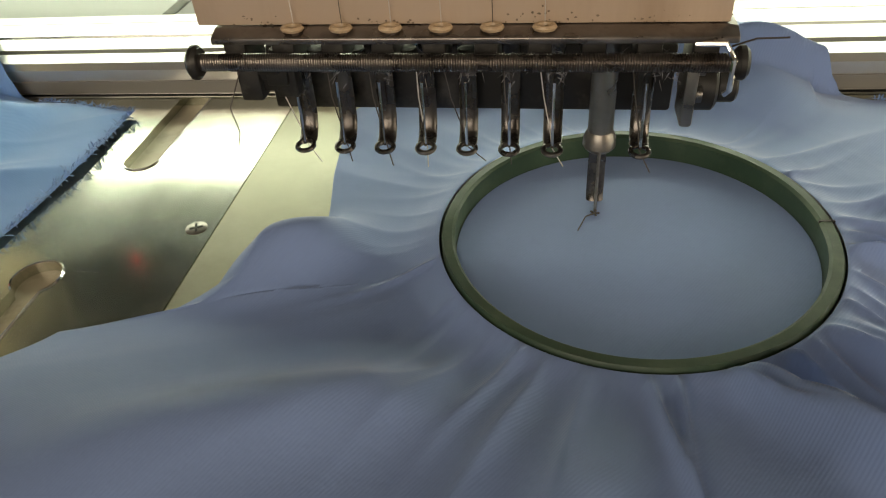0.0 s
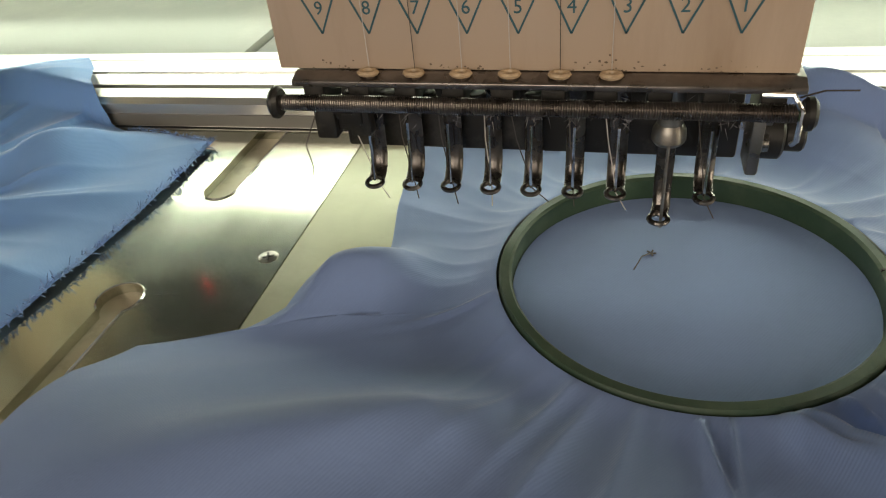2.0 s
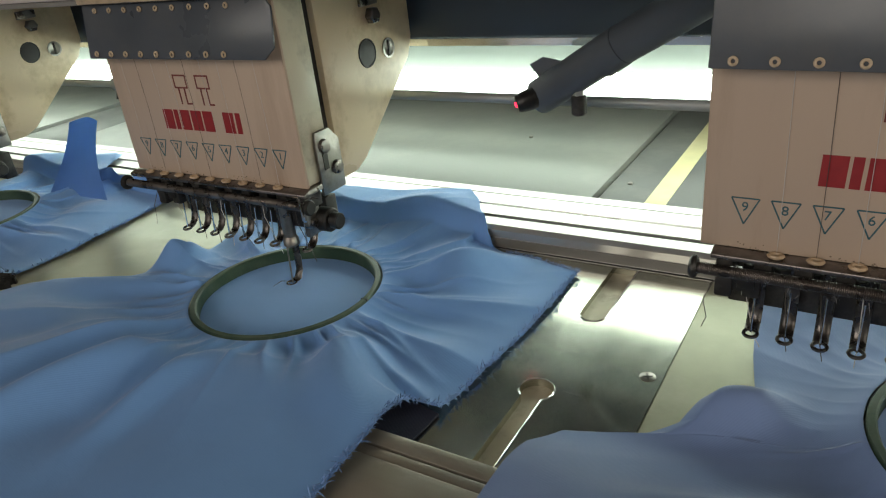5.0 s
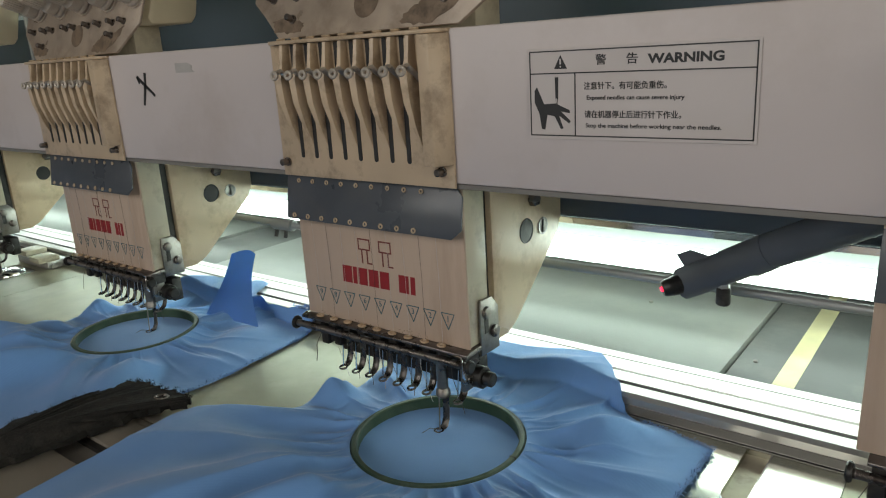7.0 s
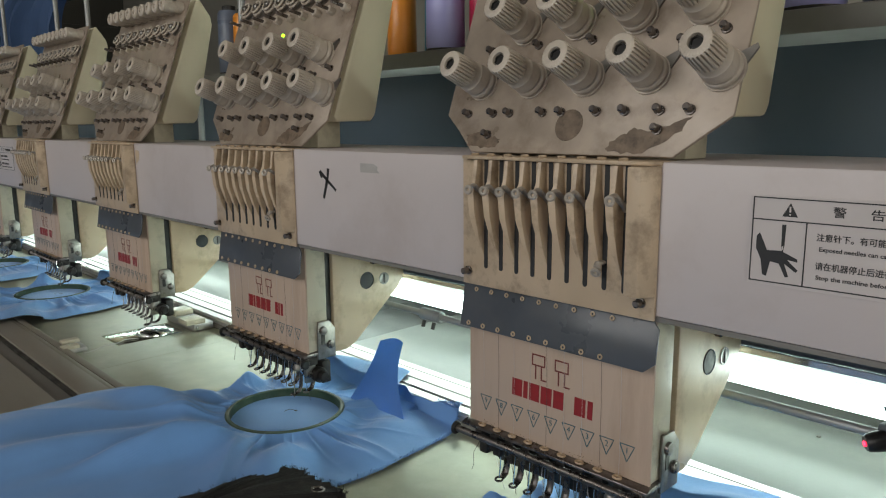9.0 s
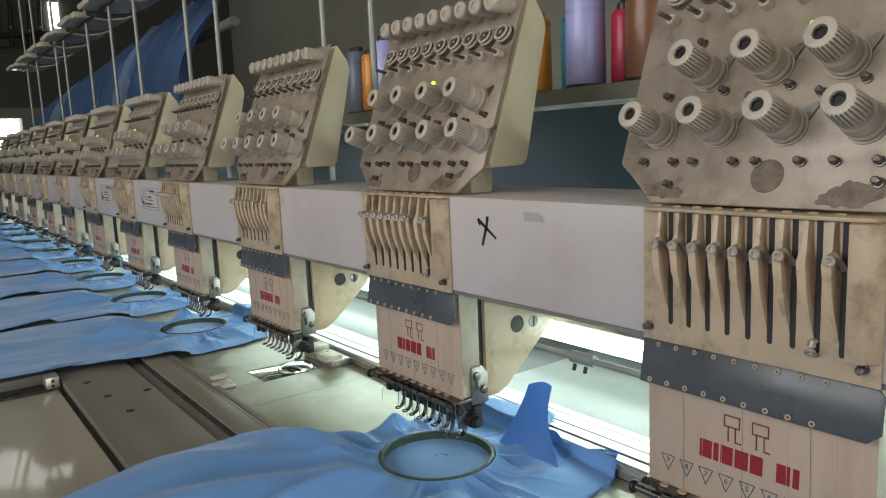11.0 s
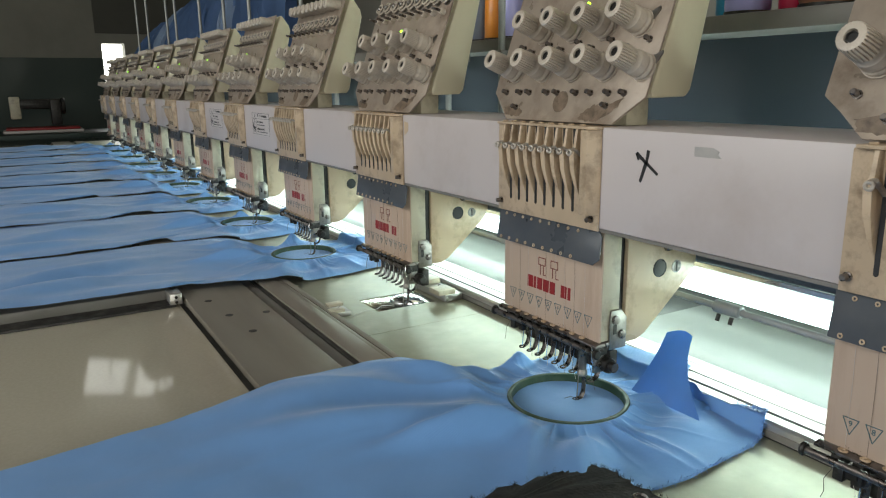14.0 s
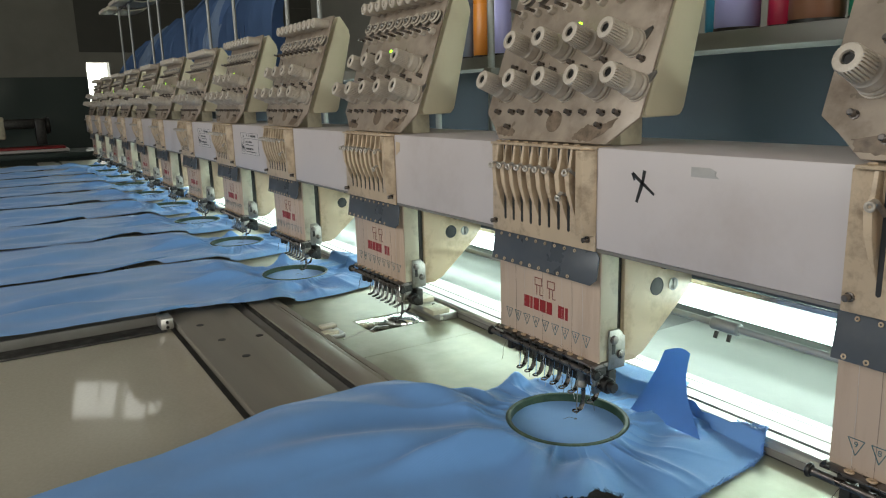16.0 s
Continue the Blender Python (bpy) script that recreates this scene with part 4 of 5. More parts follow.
    for x, z in ((0.0615, 0.1545), (-0.0500, 0.1545)):
        put("cover_bolt", BOLT, cov, Matrix.Translation((x, -0.0094, z)) @ FACE, "oily dark cover bolt")
    bm = prism(B(), [(-0.0515, -0.0135), (0.058, -0.0135), (0.0685, -0.009), (0.0685, 0.006), (-0.0515, 0.006)], "z", 0.2186, 0.2206, 0.0005)
    led = part("top_ledge", bm, COVER, h, "thin tan ledge with a row of eyelets")
    for i in range(9):
        put("eyelet", DULL_EYELET, led, Matrix.Translation((-0.045 + 0.0118 * i, -0.0095, 0.2212)) @ Matrix.Diagonal((0.8, 0.8, 0.8, 1)))
    # take-up levers
    for i, s in enumerate(SLOTS):
        bm = sweep(B(), [(0, 0.004, -0.006), (0, -0.002, 0.0), (0, -0.0085, 0.0045), (0, -0.0105, 0.0035)], 0.0021, 8, 0.55)
        ring(bm, (0, -0.0125, 0.0022), (0.25, -1, 0.1), 0.0017, 0.0010, 16, 8)
        lever = part("sewing_lever" if i == ACTIVE else "takeup_lever", bm, LEVER, h, "take-up lever in use" if i == ACTIVE else "")
        lever.matrix_basis = pose(s - 0.0006, -0.0105, 0.2005)
    # tension board with its housing
    bm = B()
    prism(bm, [(-0.053, 0.0), (0.072, 0.0), (0.0965, 0.020), (0.0965, 0.157), (-0.079, 0.157), (-0.079, 0.022), (-0.0675, 0.013)], "z", -0.002, 0.0, 0.0005)
    bm.transform(PLATE_M)
    tb = part("tension_board", bm, PLATE, h, "stained metal tension board leaning back")
    bm = B()
    prism(bm, [(0.0150, 0.2445), (0.0170, 0.2400), (0.0505, 0.2405), (0.0545, 0.2455), (0.0775, 0.344), (0.0755, 0.353), (0.0635, 0.3700), (0.0600, 0.3680)], "x", -0.079, 0.0895, 0.002)
    part("board_housing", bm, HOUSING, h, "yellowed cream plastic housing behind the board")
    part("board_foot", box(B(), -0.055, 0.068, 0.0145, 0.036, 0.2204, 0.2412, 0.001), CASE, h, "pale bracket under the tension board")
    knob_at = [(-0.055 + 0.0358 * i, 0.0405) for i in range(5)] + [(-0.0315 + 0.0352 * i, 0.0720) for i in range(4)]
    for x, u in knob_at:
        k = put("tension_knob", KNOB_MESH, tb, PLATE_M @ Matrix.Translation((x, u, 0)) @ Matrix.Diagonal((0.9, 0.9, 0.94, 1)), "fluted grey-white tension knob")
        put("knob_cap", CAP_MESH, k, Matrix.Identity(4), "dark knob centre")
        part("takeup_spring", prism(B(), [(x + 0.006, u + 0.008), (x + 0.0125, u + 0.0115), (x + 0.0135, u + 0.0095), (x + 0.009, u + 0.001)], "z", 0.0002, 0.0012), STEEL, tb).matrix_basis = PLATE_M
    for x in (-0.0616, -0.0425, -0.0305, -0.0075, 0.0047, 0.0263, 0.0424, 0.061, 0.0762):
        put("board_bolt", BOLT, tb, PLATE_M @ Matrix.Translation((x, 0.0225, 0)))
    for x, u in ((-0.0547, 0.0605), (-0.0414, 0.0562), (-0.0209, 0.0615), (-0.005, 0.0567), (0.014, 0.0615), (0.030, 0.0565), (0.0489, 0.0615), (0.0655, 0.0562), (0.085, 0.0605), (-0.04, 0.0905)):
        put("board_bolt", BOLT, tb, PLATE_M @ Matrix.Translation((x, u, 0)))
    for x, u in ((-0.043, 0.010), (0.062, 0.013)):
        put("board_bolt", BOLT, tb, PLATE_M @ Matrix.Translation((x, u, 0)))
    part("sensor_led", lathe(B(), (0.025, 0.0865, 0.011), (0, 0, 1), [(0, 0.0016), (0.0015, 0.0014)], 10), LED_GLOW, tb, "lit green sensor lamp").matrix_basis = PLATE_M
    for pts in ([(0.036, 0.0035), (0.045, 0.0012), (0.060, 0.003), (0.0745, 0.0135), (0.078, 0.0195), (0.068, 0.016), (0.058, 0.0125), (0.050, 0.0138), (0.042, 0.009)],
                [(-0.056, 0.004), (-0.046, 0.0025), (-0.035, 0.003), (-0.033, 0.008), (-0.041, 0.0092), (-0.047, 0.0125), (-0.060, 0.010)]):
        worn = []
        for (xa, ua), (xb, ub) in zip(pts, pts[1:] + pts[:1]):
            worn += [(xa + (xb - xa) * f + rs.gauss(0, 0.0005), ua + (ub - ua) * f + rs.gauss(0, 0.0005)) for f in (0, 0.25, 0.5, 0.75)]
        part("oil_smear", prism(B(), worn, "z", 0.0, 0.0002), OILBROWN, tb, "dark oily smear").matrix_basis = PLATE_M
    part("board_disc", lathe(B(), (0.0112, 0.0156, 0), (0, 0, 1), [(0, 0.0085), (0.0003, 0.0082)], 26), OILBROWN, tb, "dark round blanking disc").matrix_basis = PLATE_M
    for i in range(9):
        x = -0.063 + 0.0187 * i
        pin = put("thread_pin", PIN_MESH, tb, PLATE_M @ Matrix.Translation((x, 0.107, 0)), "white pin with steel tip")
        put("pin_tip", TIP_MESH, pin, Matrix.Identity(4), "dark steel tip")
        disc = put("thread_disc", DISC_MESH, tb, PLATE_M @ Matrix.Translation((x + 0.0015, 0.122, 0)), "pale open thread disc")
        put("disc_boss", BOSS_MESH, disc, Matrix.Identity(4), "dark oily disc centre")
        put("thread_roller", ROLLER_MESH, tb, PLATE_M @ Matrix.Translation((-0.0575 + 0.0178 * i, 0.145, 0)), "grey-white thread guide roller")
    return h


EYELET, DULL_EYELET, KNOB_MESH, CAP_MESH, BOLT = mesh_eyelet(CERAMIC), mesh_eyelet(COVER), mesh_knob(), mesh_cap(), mesh_bolt(0.0019, 0.0055)
PIN_MESH = mesh_of("thread_pin", lathe(B(), (0, 0, 0), (0, 0, 1), [(0, 0.0034), (0.005, 0.0030), (0.0055, 0.0018)], 12), KNOB)
TIP_MESH = mesh_of("pin_tip", lathe(B(), (0, 0, 0.005), (0, -0.12, 1), [(0, 0.0014), (0.0105, 0.0014), (0.011, 0.0008)], 10), DARKSTEEL)
BOSS_MESH = mesh_of("disc_boss", lathe(B(), (0, 0, 0), (0, 0, 1), [(0, 0.0078), (0.0012, 0.0078), (0.0014, 0.0030), (0.008, 0.0026), (0.0088, 0.0016)], 18), STEEL)
DISC_MESH = mesh_of("thread_disc", ring(ring(B(), (0, 0, 0.0035), (0, 0.2, 1), 0.0066, 0.0010, 22, 6), (0, 0, 0.0065), (0, 0.2, 1), 0.0056, 0.0009, 22, 6), KNOB)
ROLLER_MESH = mesh_of("thread_roller", lathe(B(), (0, 0, 0), (0, -0.25, 1), [(0, 0.0060), (0.012, 0.0060), (0.0125, 0.0068), (0.021, 0.0066), (0.0222, 0.0056), (0.0222, 0.0026), (0.021, 0.0024)], 18), KNOB)

heads = [build_head(-0.0575, 6), build_head()]
heads[0].matrix_world = pose(0, 0, T - 0.002, 0, 0.8, 0)
heads[1].matrix_world = pose(-PITCH, 0, T)
for k in range(2, HEADS):
    heads.append(copy_thing(heads[1], pose(-PITCH * k, 0, T)))

# ---------------------------------------------------------------- hoops and cloths
RING_R = 0.0472


def build_hoop():
    h = thing("embroidery_hoop", pose(*centre_of(0), T), "round dark green plastic embroidery hoop stretching blue cloth", "embroidery hoop", "hoops along the machine")
    bm = B()
    prof = [(RING_R - 0.0031, 0.0024), (RING_R - 0.0033, 0.0093), (RING_R - 0.0026, 0.0100), (RING_R - 0.0005, 0.0100), (RING_R, 0.0093), (RING_R, 0.0024)]
    n = 96
    loops = [[bm.verts.new((r * math.cos(2 * math.pi * i / n), r * math.sin(2 * math.pi * i / n), z)) for i in range(n)] for r, z in prof]
    loops.append(loops[0])
    for a, b in zip(loops, loops[1:]):
        for i in range(n):
            bm.faces.new((a[i], a[(i + 1) % n], b[(i + 1) % n], b[i]))
    part("inner_ring", bm, GREEN, h)
    bm = B()
    prof = [(RING_R + 0.0006, 0.0015), (RING_R + 0.0006, 0.0062), (RING_R + 0.0022, 0.0056), (RING_R + 0.0022, 0.0015)]
    loops = [[bm.verts.new((r * math.cos(2 * math.pi * i / n), r * math.sin(2 * math.pi * i / n), z)) for i in range(n)] for r, z in prof]
    loops.append(loops[0])
    for a, b in zip(loops, loops[1:]):
        for i in range(n):
            bm.faces.new((a[i], a[(i + 1) % n], b[(i + 1) % n], b[i]))
    part("outer_ring", bm, GREEN, h)
    part("joint_mark", box(B(), RING_R - 0.0034, RING_R + 0.0002, 0.003, 0.0036, 0.0080, 0.01015), BLACK, h, "dark joint in the hoop")
    return h


def support(x, y):
    """Height of what lies under the cloth, above the bed."""
    def step(a, b, v):
        s = min(1, max(0, (v - a) / (b - a)))
        return s * s * (3 - 2 * s)
    z = 0.0012
    z += 0.0090 * step(-0.045, -0.084, y)
    z += 0.0126 * step(0.0735, 0.0795, y)
    return z


# outlines in the head's own plan, and the lumps of each cloth: (x, y, height, spread x, spread y, turn in degrees)
BACK = [(-0.030, 0.082), (-0.010, 0.099), (0.035, 0.107), (0.0845, 0.117), (0.099, 0.101), (0.108, 0.086), (0.117, 0.076), (0.128, 0.071), (0.15, 0.068), (0.1735, 0.063)]
RIGHT = [(0.1735, 0.03), (0.172, 0.005), (0.168, -0.035), (0.165, -0.0575), (0.1525, -0.0585), (0.157, -0.088), (0.158, -0.11), (0.162, -0.25), (0.166, -0.42), (0.162, -0.56)]
LEFT0 = [(-0.06, -0.55), (-0.075, -0.4), (-0.085, -0.25), (-0.0955, -0.14), (-0.0963, -0.095), (-0.0957, -0.064), (-0.0892, -0.0492), (-0.0823, -0.0506), (-0.066, -0.0435), (-0.053, -0.034), (-0.047, -0.020), (-0.040, -0.008), (-0.034, -0.003), (-0.0385, 0.020), (-0.044, 0.06)]
LEFT2 = [(-0.05, -0.55), (-0.062, -0.42), (-0.067, -0.366), (-0.081, -0.256), (-0.0995, -0.206), (-0.104, -0.119), (-0.0995, -0.087), (-0.07, -0.058), (-0.046, -0.033), (-0.043, -0.010), (-0.047, 0.012), (-0.044, 0.052)]
BACK2 = [(-0.030, 0.078), (-0.008, 0.098), (0.015, 0.104), (0.036, 0.108), (0.047, 0.113), (0.060, 0.111), (0.066, 0.098), (0.074, 0.085), (0.084, 0.079), (0.10, 0.0765), (0.125, 0.0775), (0.152, 0.084)]
RIGHT2 = [(0.160, 0.06), (0.164, 0.02), (0.167, -0.014), (0.163, -0.05), (0.155, -0.068), (0.150, -0.09), (0.14, -0.13), (0.14, -0.25), (0.14, -0.42), (0.13, -0.56)]
CENTRES = {0: (0.0475, -0.0118), 1: (0.0500, -0.0120)}


def centre_of(k):
    return CENTRES.get(k, (0.042, -0.010))


def make_cloth(k, outline, lumps, seed, dense=1.0, fold=1.0, pucker=1.0):
    rnd = random.Random(seed)
    nA, nR = int(640 * dense), int(92 * dense)
    cx, cy = centre_of(k)
    poly = [(x - cx, y - cy) for x, y in outline]

    def reach(a):
        dx, dy = math.cos(a), math.sin(a)
        best = 0.06
        for (x0, y0), (x1, y1) in zip(poly, poly[1:] + poly[:1]):
            ex, ey = x1 - x0, y1 - y0
            den = dx * ey - dy * ex
            if abs(den) < 1e-9:
                continue
            t = (x0 * ey - y0 * ex) / den
            s = (x0 * dy - y0 * dx) / den
            if t > 0 and -1e-6 <= s <= 1 + 1e-6:
                best = max(best, t)
        return best

    gathers = []
    for i in range(44):
        gathers.append(((i + rnd.uniform(-0.35, 0.35)) * 2 * math.pi / 44, rnd.uniform(0.022, 0.055), rnd.uniform(0.005, 0.016), pucker * rnd.uniform(0.0008, 0.0042) * rnd.random() ** 0.5, rnd.uniform(-3, 3)))
    for i in range(9):
        gathers.append(((i + rnd.uniform(-0.5, 0.5)) * 2 * math.pi / 9, rnd.uniform(0.05, 0.13), rnd.uniform(0.014, 0.045), pucker * rnd.uniform(0.0008, 0.0034), rnd.uniform(-1.5, 1.5)))
    off = Vector((rnd.uniform(-9, 9), rnd.uniform(-9, 9), 0))
    near_angles = sorted({math.atan2(y, x) % (2 * math.pi) for x, y in poly} | {2 * math.pi * i / nA for i in range(nA)})
    verts, faces = [], []
    rows = []
    for a in near_angles:
        R1 = reach(a)
        col = []
        near = []
        for g0, gw, gl, gh, gd in gathers:
            da = (a - g0 + math.pi) % (2 * math.pi) - math.pi
            if abs(da) < 4 * gw + 0.25:
                near.append((da, gw, gl, gh * (0.12 + 0.88 * max(0.0, math.cos(a + 0.7))) if k == 0 else gh, gd))
        for j in range(nR + 1):
            f = j / nR
            s = (R1 - RING_R - 0.0006) * (0.35 * f + 0.65 * f * f)
            r = RING_R + 0.0006 + s
            x, y = cx + r * math.cos(a), cy + r * math.sin(a)
            base = support(x, y)
            if k == 4 and x > 0.07 and y < -0.19:      # the cross bar lies under this piece
                base += 0.0068 * min(1.0, (x - 0.07) / 0.02) * min(1.0, (-0.19 - y) / 0.025)
            rim = 0.0092
            z = base + (rim - base) * math.exp(-(s / 0.011) ** 1.3)
            for da, gw, gl, gh, gd in near:
                z += gh * math.exp(-abs((da - gd * s) / (gw * (1 - 0.35 * min(1, s / gl)))) ** 1.4) * (s / gl) * math.exp(1 - s / gl)
            q = Vector((x * 13, y * 13, 0)) + off
            grow = min(1.0, s / 0.03)
            z += 0.0030 * (0.4 + 0.6 * fold) * grow * max(0.0, noise.noise(q) + 0.25)
            rf = max(0.0, 1 - 2.0 * abs(noise.noise(Vector((1.9 * math.cos(a), 1.9 * math.sin(a), 3.0 * s)) + off))) ** 2
            z += fold * 0.0070 * rf * min(1.0, s / 0.02) * math.exp(-s / 0.14)
            z += 0.0012 * grow * noise.noise(q * 2.7 + Vector((7, 1, 3)))
            if k > 3 and x > 0.125:
                z += 0.004 * min(1.0, (x - 0.125) / 0.025)
            for lx, ly, lh, sx, sy, turn in lumps:
                c, sn = math.cos(radians(turn)), math.sin(radians(turn))
                u, v = (x - lx) * c + (y - ly) * sn, -(x - lx) * sn + (y - ly) * c
                pw = 5 if lh > 0.03 else 2
                z += lh * math.exp(-abs(u / sx) ** pw - abs(v / sy) ** pw) * min(1, s / 0.03) ** 1.5
            z = max(z, base, (0.0080 - 0.9 * s) if s < 0.006 else 0.0)
            if f > 0.8 and x > 0.11 and -0.06 < y < 0.075:
                z = base + (z - base) * (1 - 0.8 * ((f - 0.8) / 0.2) ** 1.5)
            elif f > 0.93:
                z = base + (z - base) * (1 - 0.25 * (f - 0.93) / 0.07)
            col.append(len(verts))
            verts.append((x, y, z))
        rows.append(col)
    n = len(rows)
    for i in range(n):
        A, Bc = rows[i], rows[(i + 1) % n]
        for j in range(nR):
            faces.append((A[j], A[j + 1], Bc[j + 1], Bc[j]))
    # stretched round piece inside the hoop
    r_in = RING_R - 0.0034
    m = 96
    centre = len(verts)
    verts.append((cx, cy, 0.0034))
    loops = []
    for q in (0.15, 0.3, 0.5, 0.7, 0.85, 0.95, 1.0):
        loop = []
        for i in range(m):
            a = 2 * math.pi * i / m
            x, y = cx + r_in * q * math.cos(a), cy + r_in * q * math.sin(a)
            z = 0.0034 + 0.0004 * noise.noise(Vector((x * 40, y * 40, seed))) + 0.0004 * math.cos(2 * a) * q * q
            loop.append(len(verts))
            verts.append((x, y, z))
        loops.append(loop)
    for i in range(m):
        faces.append((centre, loops[0][i], loops[0][(i + 1) % m]))
        for A, Bc in zip(loops, loops[1:]):
            faces.append((A[i], Bc[i], Bc[(i + 1) % m], A[(i + 1) % m]))
    me = bpy.data.meshes.new("cloth")
    me.from_pydata(verts, [], faces)
    me.materials.append(CLOTH)
    me.shade_smooth()
    th = thing("blue_cloth", pose(-PITCH * k, 0, T), "light blue twill garment piece draped round its hoop, edges frayed", "cloth", "garment pieces on the machine")
    part("draped_piece", me, CLOTH, th)
    ob = th.children[0]
    # frayed right edge
    fv, ff = [], []
    edge = [(rows[i][-1], math.atan2(verts[rows[i][-1]][1] - cy, verts[rows[i][-1]][0] - cx)) for i in range(n)]
    pts = [Vector(verts[i]) for i, a in edge if verts[i][0] > 0.13 and -0.30 < verts[i][1] < 0.085]
    pts.sort(key=lambda p: -p.y)
    if dense > 0.9:
        for p, q in zip(pts, pts[1:]):
            L = (q - p).length
            if L > 0.05:
                continue
            for _ in range(max(1, int(L / 0.00045))):
                c = p.lerp(q, rnd.random())
                for _ in range(2):
                    d = Vector((rnd.gauss(0.6, 0.8), rnd.gauss(0, 0.9), rnd.gauss(0.25, 0.4))).normalized() * rnd.uniform(0.0012, 0.0036)
                    w = Vector((-d.y, d.x, 0)).normalized() * 0.00022
                    i0 = len(fv)
                    e = c + Vector((rnd.uniform(-0.0022, 0.0006), 0, 0.0004))
                    fv += [e - w, e + w, e + d * 0.6 + w + Vector((0, 0, 0.0003)), e + d * 0.6 - w + Vector((0, 0, 0.0003)), e + d]
                    ff += [(i0, i0 + 1, i0 + 2, i0 + 3), (i0 + 3, i0 + 2, i0 + 4)]
        fm = bpy.data.meshes.new("frayed_edge")
        fm.from_pydata(fv, [], ff)
        fm.materials.append(FRAY)
        part("frayed_edge", fm, FRAY, th, "loose frayed threads")
    # thread tail and first stitches in the middle
    x, y = NEEDLES[ACTIVE] - 0.0006, 0.0016
    bm = B()
    for i in range(5):
        a = i * 1.25
        sweep(bm, [(x, y, 0.0037), (x + 0.0013 * math.cos(a), y + 0.0013 * math.sin(a), 0.0039)], 0.00025, 5)
    part("stitches", bm, DARKTHREAD, th, "small dark first stitches")
    part("thread_tail", sweep(B(), [(x, y, 0.0038), (x - 0.0025, y - 0.004, 0.0055), (x - 0.0045, y - 0.0085, 0.0042)], 0.00018, 5), DARKTHREAD, th)
    return th


HOOPED = [k for k in range(HEADS) if k != 3]
hoops = {0: build_hoop()}
for k in HOOPED[1:]:
    hoops[k] = copy_thing(hoops[0], pose(centre_of(k)[0] - PITCH * k, centre_of(k)[1], T))

cloths = {}
cloths[0] = make_cloth(0, BACK + RIGHT + LEFT0, [(-0.038, -0.0215, 0.0130, 0.022, 0.011, 30), (-0.02, -0.075, 0.008, 0.05, 0.012, 20), (0.092, 0.075, 0.011, 0.018, 0.02, 30), (0.05, 0.072, 0.006, 0.02, 0.012, 0),
                                                 (0.03, -0.11, 0.010, 0.009, 0.03, -12), (0.068, -0.115, 0.013, 0.010, 0.04, -8), (0.125, -0.085, 0.010, 0.010, 0.035, 25), (0.135, 0.01, 0.007, 0.022, 0.010, 0)], 11, 1.0, 0.2, 2.6)
# the first piece takes the twill with its shade tint painted in
for c in cloths[0].children:
    if c.name.startswith("draped"):
        c.data.materials[0] = SHADE_BLUE
cloths[1] = make_cloth(1, BACK + RIGHT + LEFT0, [(-0.037, -0.006, 0.0165, 0.013, 0.012, 28), (-0.055, -0.045, 0.006, 0.05, 0.014, 20), (0.115, -0.05, 0.013, 0.012, 0.045, 40), (0.028, -0.11, 0.014, 0.012, 0.05, -22), (0.08, 0.08, 0.009, 0.03, 0.02, 10), (0.125, 0.035, 0.009, 0.016, 0.018, 0),
                                                 (0.065, -0.1, 0.008, 0.007, 0.03, -5), (-0.02, -0.13, 0.010, 0.02, 0.07, -30)], 23)
cloths[2] = make_cloth(2, BACK2 + RIGHT2 + LEFT2, [(-0.040, 0.004, 0.013, 0.010, 0.012, 28), (-0.02, -0.035, 0.007, 0.05, 0.008, 12), (-0.03, -0.08, 0.010, 0.06, 0.016, 24), (0.112, -0.055, 0.014, 0.014, 0.04, 38), (0.055, -0.115, 0.015, 0.010, 0.05, -10), (0.120, 0.03, 0.005, 0.02, 0.02, 0), (0.159, 0.085, 0.010, 0.009, 0.010, 0),
                                                   (0.01, -0.16, 0.014, 0.02, 0.08, -20), (-0.06, -0.17, 0.01, 0.03, 0.09, -10)], 37)
for k in range(4, HEADS):
    r = random.Random(100 + k)
    lumps = [(-0.037, 0.0, r.uniform(0.008, 0.015), 0.013, 0.012, 28), (r.uniform(0.09, 0.12), -0.05, r.uniform(0.008, 0.016), 0.013, 0.04, 38), (0.04, -0.11, 0.013, 0.012, 0.05, r.uniform(-25, 5)),
             (-0.04, -0.1, 0.009, 0.05, 0.015, r.uniform(5, 30)), (0.115, 0.03, 0.010, 0.02, 0.02, 0), (0.0, -0.3, 0.012, 0.03, 0.1, r.uniform(-30, 30)), (0.1, -0.35, 0.010, 0.03, 0.1, r.uniform(-30, 30))]
    j = r.uniform(-0.006, 0.006)
    g, notch = r.uniform(0.0, 0.12), 0.172 if k == 4 else 0.146
    outline = [(x + (j if y < -0.1 else 0), y) for x, y in BACK2 + [(0.16, 0.05), (0.172, 0.0), (0.176, -0.06), (0.174, -0.095), (0.178, -0.12 - g), (notch + r.uniform(-0.02, 0.008), -0.128 - g), (notch + r.uniform(-0.02, 0.006), -0.195 - g), (0.181, -0.21 - g), (0.172 + r.uniform(-0.01, 0.012), -0.42), (0.178 + r.uniform(-0.04, 0.0), -0.56), (-0.122 + r.uniform(-0.025, 0), -0.56), (-0.129 + r.uniform(-0.012, 0.008), -0.35), (-0.124 + r.uniform(-0.010, 0.006), -0.2), (-0.121 + r.uniform(-0.01, 0.006), -0.1), (-0.095, -0.07), (-0.05, -0.033), (-0.043, -0.010), (-0.047, 0.012), (-0.044, 0.052)]]
    cloths[k] = make_cloth(k, outline, lumps, 50 + k, 0.55)

